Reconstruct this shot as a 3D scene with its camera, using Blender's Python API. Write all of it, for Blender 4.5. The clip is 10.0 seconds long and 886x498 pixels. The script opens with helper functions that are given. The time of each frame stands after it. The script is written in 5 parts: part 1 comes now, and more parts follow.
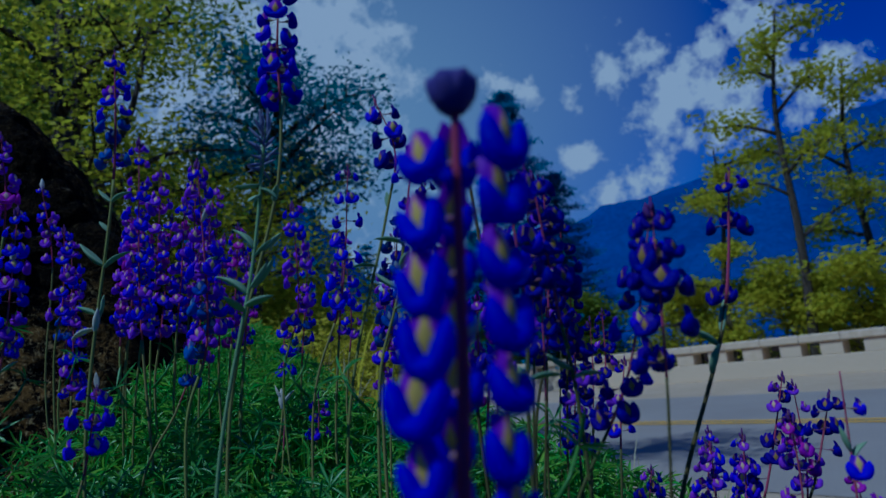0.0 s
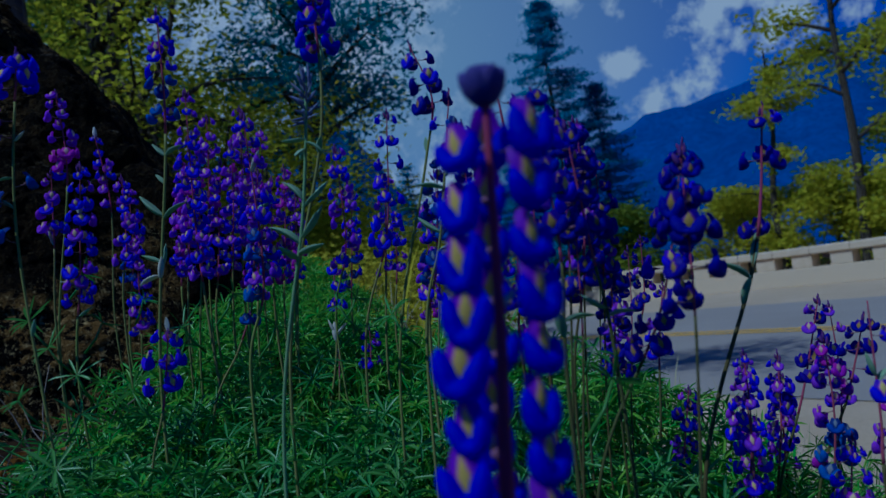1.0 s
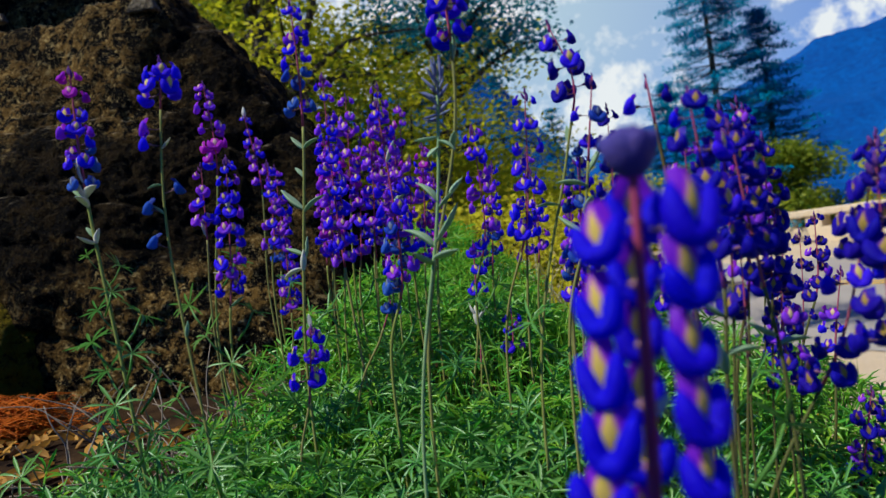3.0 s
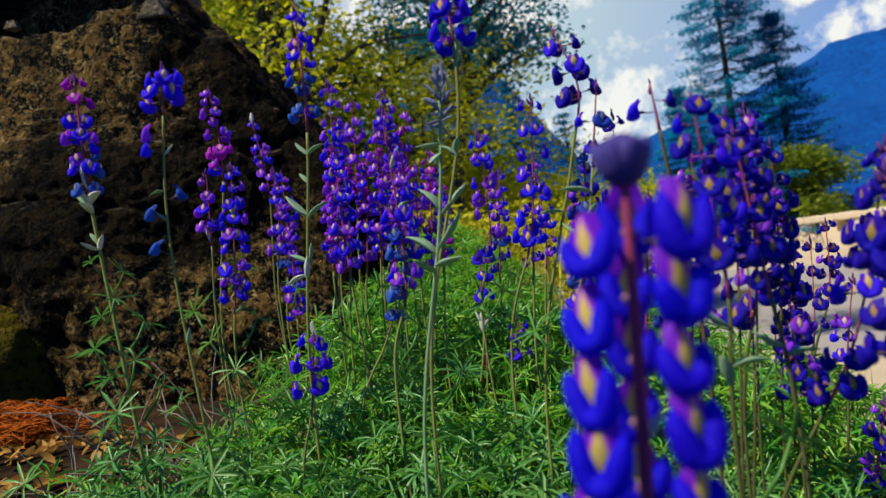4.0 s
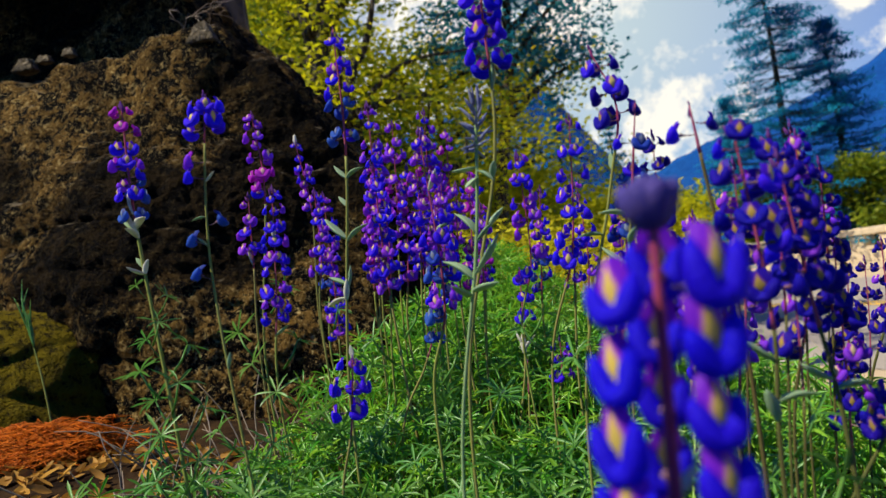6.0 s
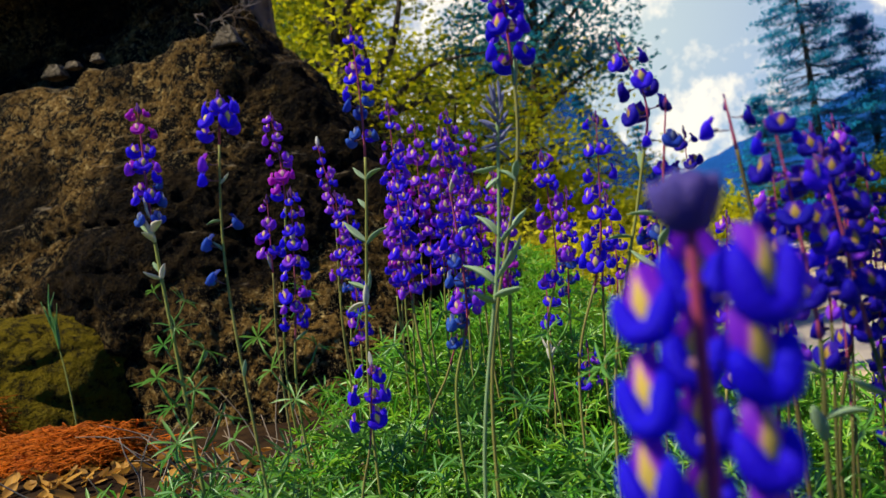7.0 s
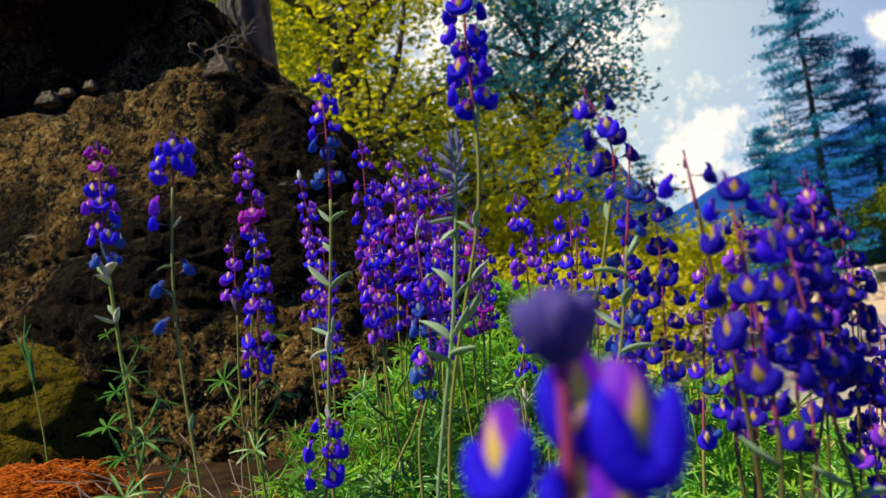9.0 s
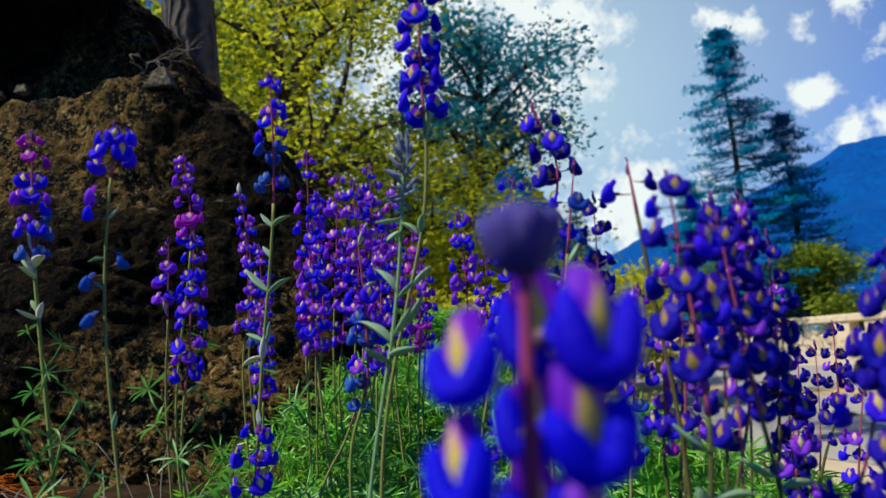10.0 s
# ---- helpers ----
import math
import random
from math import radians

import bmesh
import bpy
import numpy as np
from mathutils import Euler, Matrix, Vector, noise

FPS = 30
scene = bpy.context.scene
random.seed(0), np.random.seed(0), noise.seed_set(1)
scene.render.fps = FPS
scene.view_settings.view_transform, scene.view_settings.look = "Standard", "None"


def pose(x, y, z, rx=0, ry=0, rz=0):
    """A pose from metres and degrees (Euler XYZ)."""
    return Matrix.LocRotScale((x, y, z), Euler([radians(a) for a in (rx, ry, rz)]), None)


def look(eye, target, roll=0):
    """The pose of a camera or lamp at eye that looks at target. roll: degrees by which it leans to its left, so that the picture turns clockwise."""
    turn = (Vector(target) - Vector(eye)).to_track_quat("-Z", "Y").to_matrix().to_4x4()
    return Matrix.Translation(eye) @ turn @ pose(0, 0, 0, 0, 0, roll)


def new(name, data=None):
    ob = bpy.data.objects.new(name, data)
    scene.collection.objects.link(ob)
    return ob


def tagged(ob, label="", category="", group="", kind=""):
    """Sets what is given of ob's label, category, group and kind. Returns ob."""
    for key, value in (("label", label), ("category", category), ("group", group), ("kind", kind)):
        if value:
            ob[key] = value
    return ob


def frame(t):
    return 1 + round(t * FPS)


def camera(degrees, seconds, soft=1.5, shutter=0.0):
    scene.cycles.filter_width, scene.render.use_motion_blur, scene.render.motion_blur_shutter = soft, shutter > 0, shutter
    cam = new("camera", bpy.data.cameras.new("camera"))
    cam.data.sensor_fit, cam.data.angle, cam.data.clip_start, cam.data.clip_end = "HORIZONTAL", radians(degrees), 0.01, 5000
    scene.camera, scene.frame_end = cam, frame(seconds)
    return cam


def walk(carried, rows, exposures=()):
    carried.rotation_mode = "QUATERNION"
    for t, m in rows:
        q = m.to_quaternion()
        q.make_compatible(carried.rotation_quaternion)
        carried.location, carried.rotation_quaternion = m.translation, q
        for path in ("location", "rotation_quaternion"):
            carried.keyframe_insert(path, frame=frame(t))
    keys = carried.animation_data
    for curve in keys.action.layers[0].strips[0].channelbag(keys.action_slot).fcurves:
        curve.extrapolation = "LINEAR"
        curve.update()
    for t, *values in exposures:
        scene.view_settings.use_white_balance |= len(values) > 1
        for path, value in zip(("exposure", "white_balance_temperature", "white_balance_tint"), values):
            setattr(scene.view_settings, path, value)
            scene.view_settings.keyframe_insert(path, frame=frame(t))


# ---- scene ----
cam = camera(62.6, 10.0)
PATH = [
    (0, (0.041, 0.021, 0.435), (-0.01, 1.993, 0.766), -5.9),
    (0.5, (0.042, 0.002, 0.443), (-0.05, 1.987, 0.677), -6.7),
    (1, (0.046, -0.008, 0.451), (-0.146, 1.978, 0.574), -7.6),
    (1.5, (0.033, 0.002, 0.482), (-0.348, 1.965, 0.516), -7.7),
    (2, (0.033, 0.015, 0.5), (-0.47, 1.95, 0.527), -8.0),
    (2.5, (0.042, 0.02, 0.496), (-0.524, 1.938, 0.519), -8.1),
    (4, (0.056, 0.034, 0.497), (-0.571, 1.933, 0.541), -7.9),
    (4.5, (0.056, 0.034, 0.5), (-0.588, 1.926, 0.565), -8.0),
    (5, (0.058, 0.037, 0.502), (-0.609, 1.92, 0.582), -8.1),
    (5.5, (0.063, 0.035, 0.504), (-0.637, 1.906, 0.593), -8.1),
    (7, (0.058, 0.064, 0.506), (-0.747, 1.891, 0.621), -8.2),
    (7.5, (0.072, 0.071, 0.51), (-0.755, 1.888, 0.635), -8.1),
    (8, (0.075, 0.081, 0.517), (-0.759, 1.893, 0.657), -8.0),
    (8.5, (0.076, 0.095, 0.519), (-0.756, 1.906, 0.68), -7.9),
    (9, (0.08, 0.102, 0.522), (-0.721, 1.925, 0.709), -7.4),
    (9.5, (0.085, 0.1, 0.514), (-0.636, 1.952, 0.735), -6.3),
    (10, (0.072, 0.098, 0.499), (-0.55, 1.98, 0.767), -5.2),
]
EXPOSURES = [(0, -1.4, 4150, 0), (0.5, -1.45, 4150, 0), (1, -1.45, 4200, 0), (1.5, -0.9, 4600, 1), (2, -0.25, 5400, 4), (2.5, 0.0, 5800, 5),
             (4, 0.22, 6600, 5), (5.5, 0.32, 7000, 6), (9, 0.5, 7500, 7), (9.5, 0.4, 7100, 6), (10, 0.24, 6150, 1)]
walk(cam, [(t, look(eye, target, roll)) for t, eye, target, roll in PATH], EXPOSURES)
cam.data.dof.use_dof = True
cam.data.dof.focus_distance = 0.84
cam.data.dof.aperture_fstop = 9.5

# ---- light ----
SUN_AZ, SUN_EL = -132.0, 54.0  # degrees right of straight ahead, above the horizon
world = bpy.data.worlds.new("sky")
scene.world = world
world.use_nodes = True
wt = world.node_tree
wt.nodes.clear()


def wmath(op, a, b=None, clamp=False):
    n = wt.nodes.new("ShaderNodeMath")
    n.operation, n.use_clamp = op, clamp
    for i, v in enumerate((a, b)):
        if v is None:
            continue
        if isinstance(v, (int, float)):
            n.inputs[i].default_value = v
        else:
            wt.links.new(v, n.inputs[i])
    return n.outputs[0]


sky = wt.nodes.new("ShaderNodeTexSky")
sky.sky_type, sky.sun_disc = "NISHITA", False
sky.sun_elevation, sky.sun_rotation = radians(SUN_EL), radians(SUN_AZ)
sky.air_density, sky.dust_density, sky.ozone_density = 1.0, 0.6, 3.0
sat = wt.nodes.new("ShaderNodeHueSaturation")
sat.inputs["Saturation"].default_value = 1.35
sat.inputs["Hue"].default_value = 0.51
wt.links.new(sky.outputs[0], sat.inputs["Color"])
coord = wt.nodes.new("ShaderNodeTexCoord")
cn = wt.nodes.new("ShaderNodeTexNoise")
cn.inputs["Scale"].default_value, cn.inputs["Detail"].default_value, cn.inputs["Roughness"].default_value = 30.0, 7.0, 0.62
wt.links.new(coord.outputs["Generated"], cn.inputs["Vector"])
big = wt.nodes.new("ShaderNodeTexNoise")
big.inputs["Scale"].default_value, big.inputs["Detail"].default_value = 3.0, 5.0
wt.links.new(coord.outputs["Generated"], big.inputs["Vector"])


def puff(x, y, z, r):
    """A soft round patch of cloud in the direction x, y, z, r across."""
    d = wt.nodes.new("ShaderNodeVectorMath")
    d.operation = "DISTANCE"
    d.inputs[1].default_value = Vector((x, y, z)).normalized()
    wt.links.new(coord.outputs["Generated"], d.inputs[0])
    return wmath("SUBTRACT", 1.0, wmath("DIVIDE", d.outputs["Value"], r * 1.45), True)


clouds = None
for spot in ((0.388, 0.841, 0.386, 0.05), (0.40, 0.848, 0.345, 0.045), (0.34, 0.868, 0.361, 0.03), (0.265, 0.892, 0.366, 0.035),
             (0.217, 0.909, 0.356, 0.03), (0.165, 0.924, 0.345, 0.022), (0.111, 0.929, 0.353, 0.024), (0.074, 0.927, 0.369, 0.024),
             (0.303, 0.897, 0.322, 0.055), (0.275, 0.917, 0.29, 0.04), (0.345, 0.896, 0.29, 0.06), (0.46, 0.84, 0.28, 0.06),
             (0.173, 0.95, 0.26, 0.03), (0.205, 0.955, 0.205, 0.035), (0.255, 0.94, 0.222, 0.04)):
    p = puff(*spot)
    clouds = p if clouds is None else wmath("MAXIMUM", clouds, p)
for spot in ((-0.12, 0.904, 0.41, 0.10), (-0.145, 0.928, 0.343, 0.09), (-0.15, 0.87, 0.47, 0.10), (-0.306, 0.856, 0.416, 0.16),
             (-0.33, 0.884, 0.30, 0.16), (-0.05, 0.985, 0.17, 0.09), (0.02, 0.98, 0.13, 0.06)):
    clouds = wmath("MAXIMUM", clouds, puff(*spot))
mask = wmath("MULTIPLY", wmath("SUBTRACT", wmath("ADD", clouds, wmath("MULTIPLY", wmath("SUBTRACT", cn.outputs["Fac"], 0.5), 2.4)), 0.36), 2.3, True)
# scattered cloud over the rest of the sky
rest = wmath("MULTIPLY", wmath("SUBTRACT", big.outputs["Fac"], 0.60), 7.0, True)
up = wt.nodes.new("ShaderNodeSeparateXYZ")
wt.links.new(coord.outputs["Generated"], up.inputs[0])
rest = wmath("MULTIPLY", rest, wmath("MULTIPLY", wmath("SUBTRACT", up.outputs["Z"], 0.48), 8.0, True))
mask = wmath("MAXIMUM", mask, rest)
# thin bright veil over the valley
veil = wmath("MULTIPLY", wmath("POWER", puff(-0.14, 0.945, 0.30, 0.36), 0.8), 0.97)
mix1 = wt.nodes.new("ShaderNodeMixRGB")
mix1.inputs["Color2"].default_value = (6.5, 8.1, 9.0, 1)
wt.links.new(veil, mix1.inputs["Fac"])
deep = wt.nodes.new("ShaderNodeMixRGB")
deep.blend_type = "MULTIPLY"
deep.inputs["Fac"].default_value = 1.0
deep.inputs["Color2"].default_value = (0.10, 0.72, 1.62, 1)
wt.links.new(sat.outputs[0], deep.inputs["Color1"])
wt.links.new(deep.outputs[0], mix1.inputs["Color1"])
mix2 = wt.nodes.new("ShaderNodeMixRGB")
mix2.inputs["Color2"].default_value = (11.0, 10.9, 10.8, 1)
wt.links.new(mask, mix2.inputs["Fac"])
wt.links.new(mix1.outputs[0], mix2.inputs["Color1"])
bg = wt.nodes.new("ShaderNodeBackground")
bg.inputs["Strength"].default_value = 0.072
wt.links.new(mix2.outputs[0], bg.inputs["Color"])
wo = wt.nodes.new("ShaderNodeOutputWorld")
wt.links.new(bg.outputs[0], wo.inputs["Surface"])

sun = new("sun", bpy.data.lights.new("sun", "SUN"))
sun.data.energy, sun.data.angle, sun.data.color = 5.0, radians(0.6), (1.0, 0.94, 0.84)
sx, sy = math.sin(radians(SUN_AZ)) * math.cos(radians(SUN_EL)), math.cos(radians(SUN_AZ)) * math.cos(radians(SUN_EL))
sun.matrix_world = look((sx * 50, sy * 50, math.sin(radians(SUN_EL)) * 50), (0, 0, 0))


# ---- materials ----
class Mat:
    """A small builder of node materials."""

    def __init__(self, name, rough=0.7, spec=0.3):
        self.m = bpy.data.materials.new(name)
        self.m.use_nodes = True
        self.t = self.m.node_tree
        self.b = self.t.nodes["Principled BSDF"]
        self.b.inputs["Roughness"].default_value = rough
        self.b.inputs["Specular IOR Level"].default_value = spec

    def node(self, kind, **inputs):
        n = self.t.nodes.new(kind)
        for k, v in inputs.items():
            self.put(n.inputs[k.replace("_", " ")], v)
        return n

    def put(self, socket, v):
        if isinstance(v, bpy.types.NodeSocket):
            self.t.links.new(v, socket)
        else:
            socket.default_value = v

    def where(self):
        return self.node("ShaderNodeTexCoord").outputs["Object"]

    def noise(self, scale, detail=4, rough=0.55, vec=None, distort=0.0):
        n = self.node("ShaderNodeTexNoise", Scale=scale, Detail=detail, Roughness=rough, Distortion=distort)
        self.t.links.new(vec if vec is not None else self.where(), n.inputs["Vector"])
        return n.outputs["Fac"]

    def ramp(self, fac, *stops):
        n = self.node("ShaderNodeValToRGB", Fac=fac)
        e = n.color_ramp.elements
        for i, (at, c) in enumerate(stops):
            q = e[i] if i < 2 else e.new(at)
            q.position, q.color = at, (*c, 1)
        return n.outputs["Color"]

    def mix(self, fac, a, b):
        n = self.t.nodes.new("ShaderNodeMixRGB")
        for s, v in zip(n.inputs, (fac, a, b)):
            self.put(s, (*v, 1) if isinstance(v, tuple) else v)
        return n.outputs[0]

    def calc(self, op, a, b=0.0, clamp=False):
        n = self.t.nodes.new("ShaderNodeMath")
        n.operation, n.use_clamp = op, clamp
        self.put(n.inputs[0], a), self.put(n.inputs[1], b)
        return n.outputs[0]

    def random(self):
        return self.node("ShaderNodeObjectInfo").outputs["Random"]

    def island(self):
        return self.node("ShaderNodeNewGeometry").outputs["Random Per Island"]

    def color(self, v):
        self.put(self.b.inputs["Base Color"], (*v, 1) if isinstance(v, tuple) else v)
        self.last = v
        return self

    def bump(self, height, strength=0.4, distance=0.002):
        n = self.node("ShaderNodeBump", Height=height, Strength=strength, Distance=distance)
        self.t.links.new(n.outputs[0], self.b.inputs["Normal"])
        return self

    def thin(self, amount, tint=None):
        """Lets light through, as petals and leaves do."""
        tr = self.node("ShaderNodeBsdfTranslucent")
        self.put(tr.inputs["Color"], tint if tint is not None else ((*self.last, 1) if isinstance(self.last, tuple) else self.last))
        mx = self.node("ShaderNodeMixShader", Fac=amount)
        self.t.links.new(self.b.outputs[0], mx.inputs[1])
        self.t.links.new(tr.outputs[0], mx.inputs[2])
        self.t.links.new(mx.outputs[0], self.t.nodes["Material Output"].inputs["Surface"])
        return self


def petal(name, c1, c2, c3):
    """Petal skin: two hues mixed flower by flower, veins and a paler bloom."""
    k = Mat(name, 0.5, 0.12)
    base = k.mix(k.random(), c1, c2)
    base = k.mix(k.calc("MULTIPLY", k.noise(2.6, 3), 0.6), base, c3)
    k.color(base)
    k.bump(k.noise(14, 3), 0.25, 0.05)
    return k.thin(0.5).m


WING = {"blue": petal("petal_blue", (0.04, 0.012, 0.86), (0.11, 0.012, 0.80), (0.02, 0.025, 0.92)),
        "violet": petal("petal_violet", (0.32, 0.06, 0.80), (0.50, 0.07, 0.74), (0.16, 0.04, 0.84)),
        "magenta": petal("petal_magenta", (0.52, 0.022, 0.60), (0.65, 0.03, 0.52), (0.28, 0.015, 0.64)),
        "rosy": petal("petal_rosy", (0.014, 0.004, 0.72), (0.03, 0.004, 0.66), (0.008, 0.008, 0.82)),
        # darker copy of the blue: shade on the roadward spikes put into the colour
        "deep": petal("petal_shaded_blue", (0.012, 0.005, 0.42), (0.03, 0.005, 0.36), (0.008, 0.010, 0.48)),
        "faded": petal("petal_faded", (0.03, 0.10, 0.55), (0.06, 0.20, 0.58), (0.03, 0.04, 0.48))}


def banner_skin(name, edge, rim, heart, mid=0.62):
    """Banner petal: pale yellow heart in the middle, pink around it, blue at the edge."""
    k = Mat(name, 0.5, 0.12)
    uv = k.node("ShaderNodeUVMap").outputs[0]
    s = k.node("ShaderNodeSeparateXYZ", Vector=uv)
    dx = k.calc("ABSOLUTE", k.calc("SUBTRACT", s.outputs["X"], 0.5))
    dy = k.calc("ABSOLUTE", k.calc("SUBTRACT", s.outputs["Y"], mid))
    d = k.calc("ADD", k.calc("MULTIPLY", dx, 2.6), k.calc("MULTIPLY", dy, 1.1))
    d = k.calc("ADD", d, k.calc("MULTIPLY", k.calc("SUBTRACT", k.random(), 0.5), 0.22))
    k.color(k.ramp(d, (0.46, heart), (0.58, rim), (0.82, edge)))
    return k.thin(0.45).m


BANNER = {"blue": banner_skin("banner_blue", (0.07, 0.010, 0.55), (0.56, 0.14, 0.56), (0.92, 0.74, 0.20)),
          "violet": banner_skin("banner_violet", (0.26, 0.012, 0.50), (0.64, 0.18, 0.52), (0.92, 0.72, 0.36)),
          "magenta": banner_skin("banner_magenta", (0.50, 0.02, 0.46), (0.65, 0.16, 0.50), (0.80, 0.55, 0.45)),
          "rosy": banner_skin("banner_rosy", (0.20, 0.015, 0.60), (0.62, 0.12, 0.46), (0.85, 0.62, 0.12), 0.40),
          # banner to match, the same shade painted into its colours
          "deep": banner_skin("banner_shaded_blue", (0.03, 0.008, 0.36), (0.24, 0.05, 0.28), (0.56, 0.38, 0.08), 0.40),
          "faded": banner_skin("banner_faded", (0.03, 0.05, 0.26), (0.07, 0.13, 0.34), (0.28, 0.32, 0.40))}


def leafy(name, c1, c2, c3, thin=0.35, rough=0.5, by="object"):
    k = Mat(name, rough, 0.45 if rough < 0.45 else 0.12)
    base = k.mix(k.island() if by == "island" else k.random(), c1, c2)
    k.color(k.mix(k.calc("MULTIPLY", k.noise(30, 3), 0.7), base, c3))
    return k.thin(thin).m


LEAF = leafy("lupine_leaf", (0.10, 0.29, 0.035), (0.20, 0.37, 0.04), (0.06, 0.24, 0.08), 0.36, 0.38)
CARPET = leafy("lupine_foliage", (0.09, 0.39, 0.02), (0.40, 0.60, 0.025), (0.05, 0.29, 0.05), 0.42, 0.34, by="island")
PALELEAF = leafy("felted_leaf", (0.16, 0.30, 0.10), (0.28, 0.40, 0.20), (0.44, 0.54, 0.38), 0.25, 0.8)
STEM = leafy("green_stem", (0.22, 0.28, 0.045), (0.24, 0.20, 0.06), (0.30, 0.27, 0.08), 0.1, 0.6)
PALESTEM = leafy("felted_stem", (0.22, 0.34, 0.12), (0.20, 0.32, 0.10), (0.32, 0.42, 0.22), 0.1, 0.85)
RACHIS = leafy("flower_stalk", (0.46, 0.045, 0.17), (0.42, 0.10, 0.14), (0.34, 0.09, 0.11), 0.25, 0.6)
CALYX = leafy("calyx", (0.20, 0.09, 0.18), (0.22, 0.16, 0.12), (0.30, 0.12, 0.22), 0.3, 0.7)
BUD = leafy("bud", (0.15, 0.025, 0.28), (0.08, 0.02, 0.32), (0.24, 0.10, 0.12), 0.3, 0.7)
POD = leafy("seed_pod", (0.56, 0.54, 0.34), (0.62, 0.58, 0.44), (0.70, 0.68, 0.62), 0.2, 0.85)
CUP = petal("bud_petal", (0.09, 0.09, 0.42), (0.12, 0.09, 0.38), (0.22, 0.12, 0.28))
DARKSTEM = leafy("brown_stem", (0.10, 0.085, 0.025), (0.08, 0.11, 0.025), (0.12, 0.08, 0.03), 0.05, 0.6)
SILVER = leafy("felted_bud", (0.20, 0.23, 0.32), (0.32, 0.36, 0.38), (0.12, 0.08, 0.32), 0.25, 0.85)


def boulder_skin(name, dark, mid, pale, moss=None, skylit=None):
    """Weathered granite: dark patches at large scale, tan crust broken into fine specks, a few pale grains; upper faces
    can be paled, sky light put into their colour.
    """
    k = Mat(name, 0.95, 0.06)
    a = k.noise(1.5, 5, 0.6, distort=0.4)
    b = k.noise(24, 4, 0.65, distort=0.5)
    c = k.noise(62, 4, 0.65, distort=0.8)
    d = k.noise(150, 5, 0.8)
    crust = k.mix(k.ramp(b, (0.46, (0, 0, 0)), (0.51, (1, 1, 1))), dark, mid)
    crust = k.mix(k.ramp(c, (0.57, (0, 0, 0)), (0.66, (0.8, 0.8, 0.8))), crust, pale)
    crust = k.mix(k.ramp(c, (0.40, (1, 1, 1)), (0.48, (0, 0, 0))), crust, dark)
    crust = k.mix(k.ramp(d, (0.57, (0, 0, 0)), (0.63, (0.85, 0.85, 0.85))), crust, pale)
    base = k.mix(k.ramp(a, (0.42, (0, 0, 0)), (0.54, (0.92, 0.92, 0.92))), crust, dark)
    if skylit:
        # sky light put into the colour: faces that point up turn paler
        up = k.node("ShaderNodeSeparateXYZ", Vector=k.node("ShaderNodeTexCoord").outputs["Normal"]).outputs["Z"]
        up = k.calc("ADD", up, k.calc("MULTIPLY", k.calc("SUBTRACT", k.noise(9, 5, 0.7), 0.5), 0.6))
        base = k.mix(k.ramp(up, (0.80, (0, 0, 0)), (1.0, (0.6, 0.6, 0.6))), base, skylit)
    if moss:
        base = k.mix(k.ramp(k.noise(45, 6, 0.8), (0.42, (0, 0, 0)), (0.52, (0.9, 0.9, 0.9))), base, moss)
    k.color(base)
    h = k.calc("ADD", k.calc("MULTIPLY", k.ramp(b, (0.38, (0, 0, 0)), (0.62, (1, 1, 1))), 0.5), k.calc("ADD", k.calc("MULTIPLY", c, 0.9), k.calc("MULTIPLY", d, 0.35)))
    k.bump(h, 1.0, 0.03)
    return k.m


ROCK = boulder_skin("boulder", (0.0025, 0.0016, 0.0008), (0.17, 0.095, 0.022), (0.56, 0.40, 0.15), skylit=(0.34, 0.27, 0.17))
MOSSY = boulder_skin("mossy_boulder", (0.012, 0.010, 0.003), (0.10, 0.075, 0.008), (0.26, 0.20, 0.02), (0.17, 0.125, 0.006))

k = Mat("soil", 0.95, 0.03)
s1, s2 = k.noise(9, 6, 0.7), k.noise(60, 5, 0.7)
k.color(k.mix(k.ramp(s1, (0.35, (0, 0, 0)), (0.65, (1, 1, 1))), (0.010, 0.006, 0.004), (0.050, 0.028, 0.012)))
k.bump(s2, 0.8, 0.01)
SOIL = k.m

k = Mat("asphalt", 0.8, 0.35)
s1, s2 = k.noise(0.5, 5, 0.6), k.noise(70, 3, 0.7)
k.color(k.mix(s2, k.ramp(s1, (0.3, (0.34, 0.29, 0.23)), (0.7, (0.44, 0.385, 0.31))), (0.25, 0.21, 0.17)))
k.bump(s2, 0.5, 0.01)
ASPHALT = k.m

k = Mat("gravel_verge", 0.95, 0.2)
s1, s2 = k.noise(1.2, 6, 0.7), k.noise(40, 4, 0.7)
k.color(k.mix(s2, k.ramp(s1, (0.3, (0.52, 0.38, 0.22)), (0.7, (0.68, 0.53, 0.35))), (0.40, 0.30, 0.18)))
k.bump(s2, 0.7, 0.02)
GRAVEL = k.m

k = Mat("yellow_paint", 0.6, 0.3)
k.color(k.mix(k.ramp(k.noise(25, 4), (0.45, (0, 0, 0)), (0.75, (0.6, 0.6, 0.6))), (0.75, 0.42, 0.02), (0.35, 0.25, 0.10)))
YELLOW = k.m

k = Mat("wall_stone", 0.9, 0.25)
s1 = k.noise(6, 6, 0.7)
k.color(k.mix(k.random(), k.ramp(s1, (0.3, (0.50, 0.38, 0.22)), (0.7, (0.66, 0.52, 0.34))), (0.58, 0.46, 0.29)))
k.bump(s1, 0.6, 0.02)
MASONRY = k.m

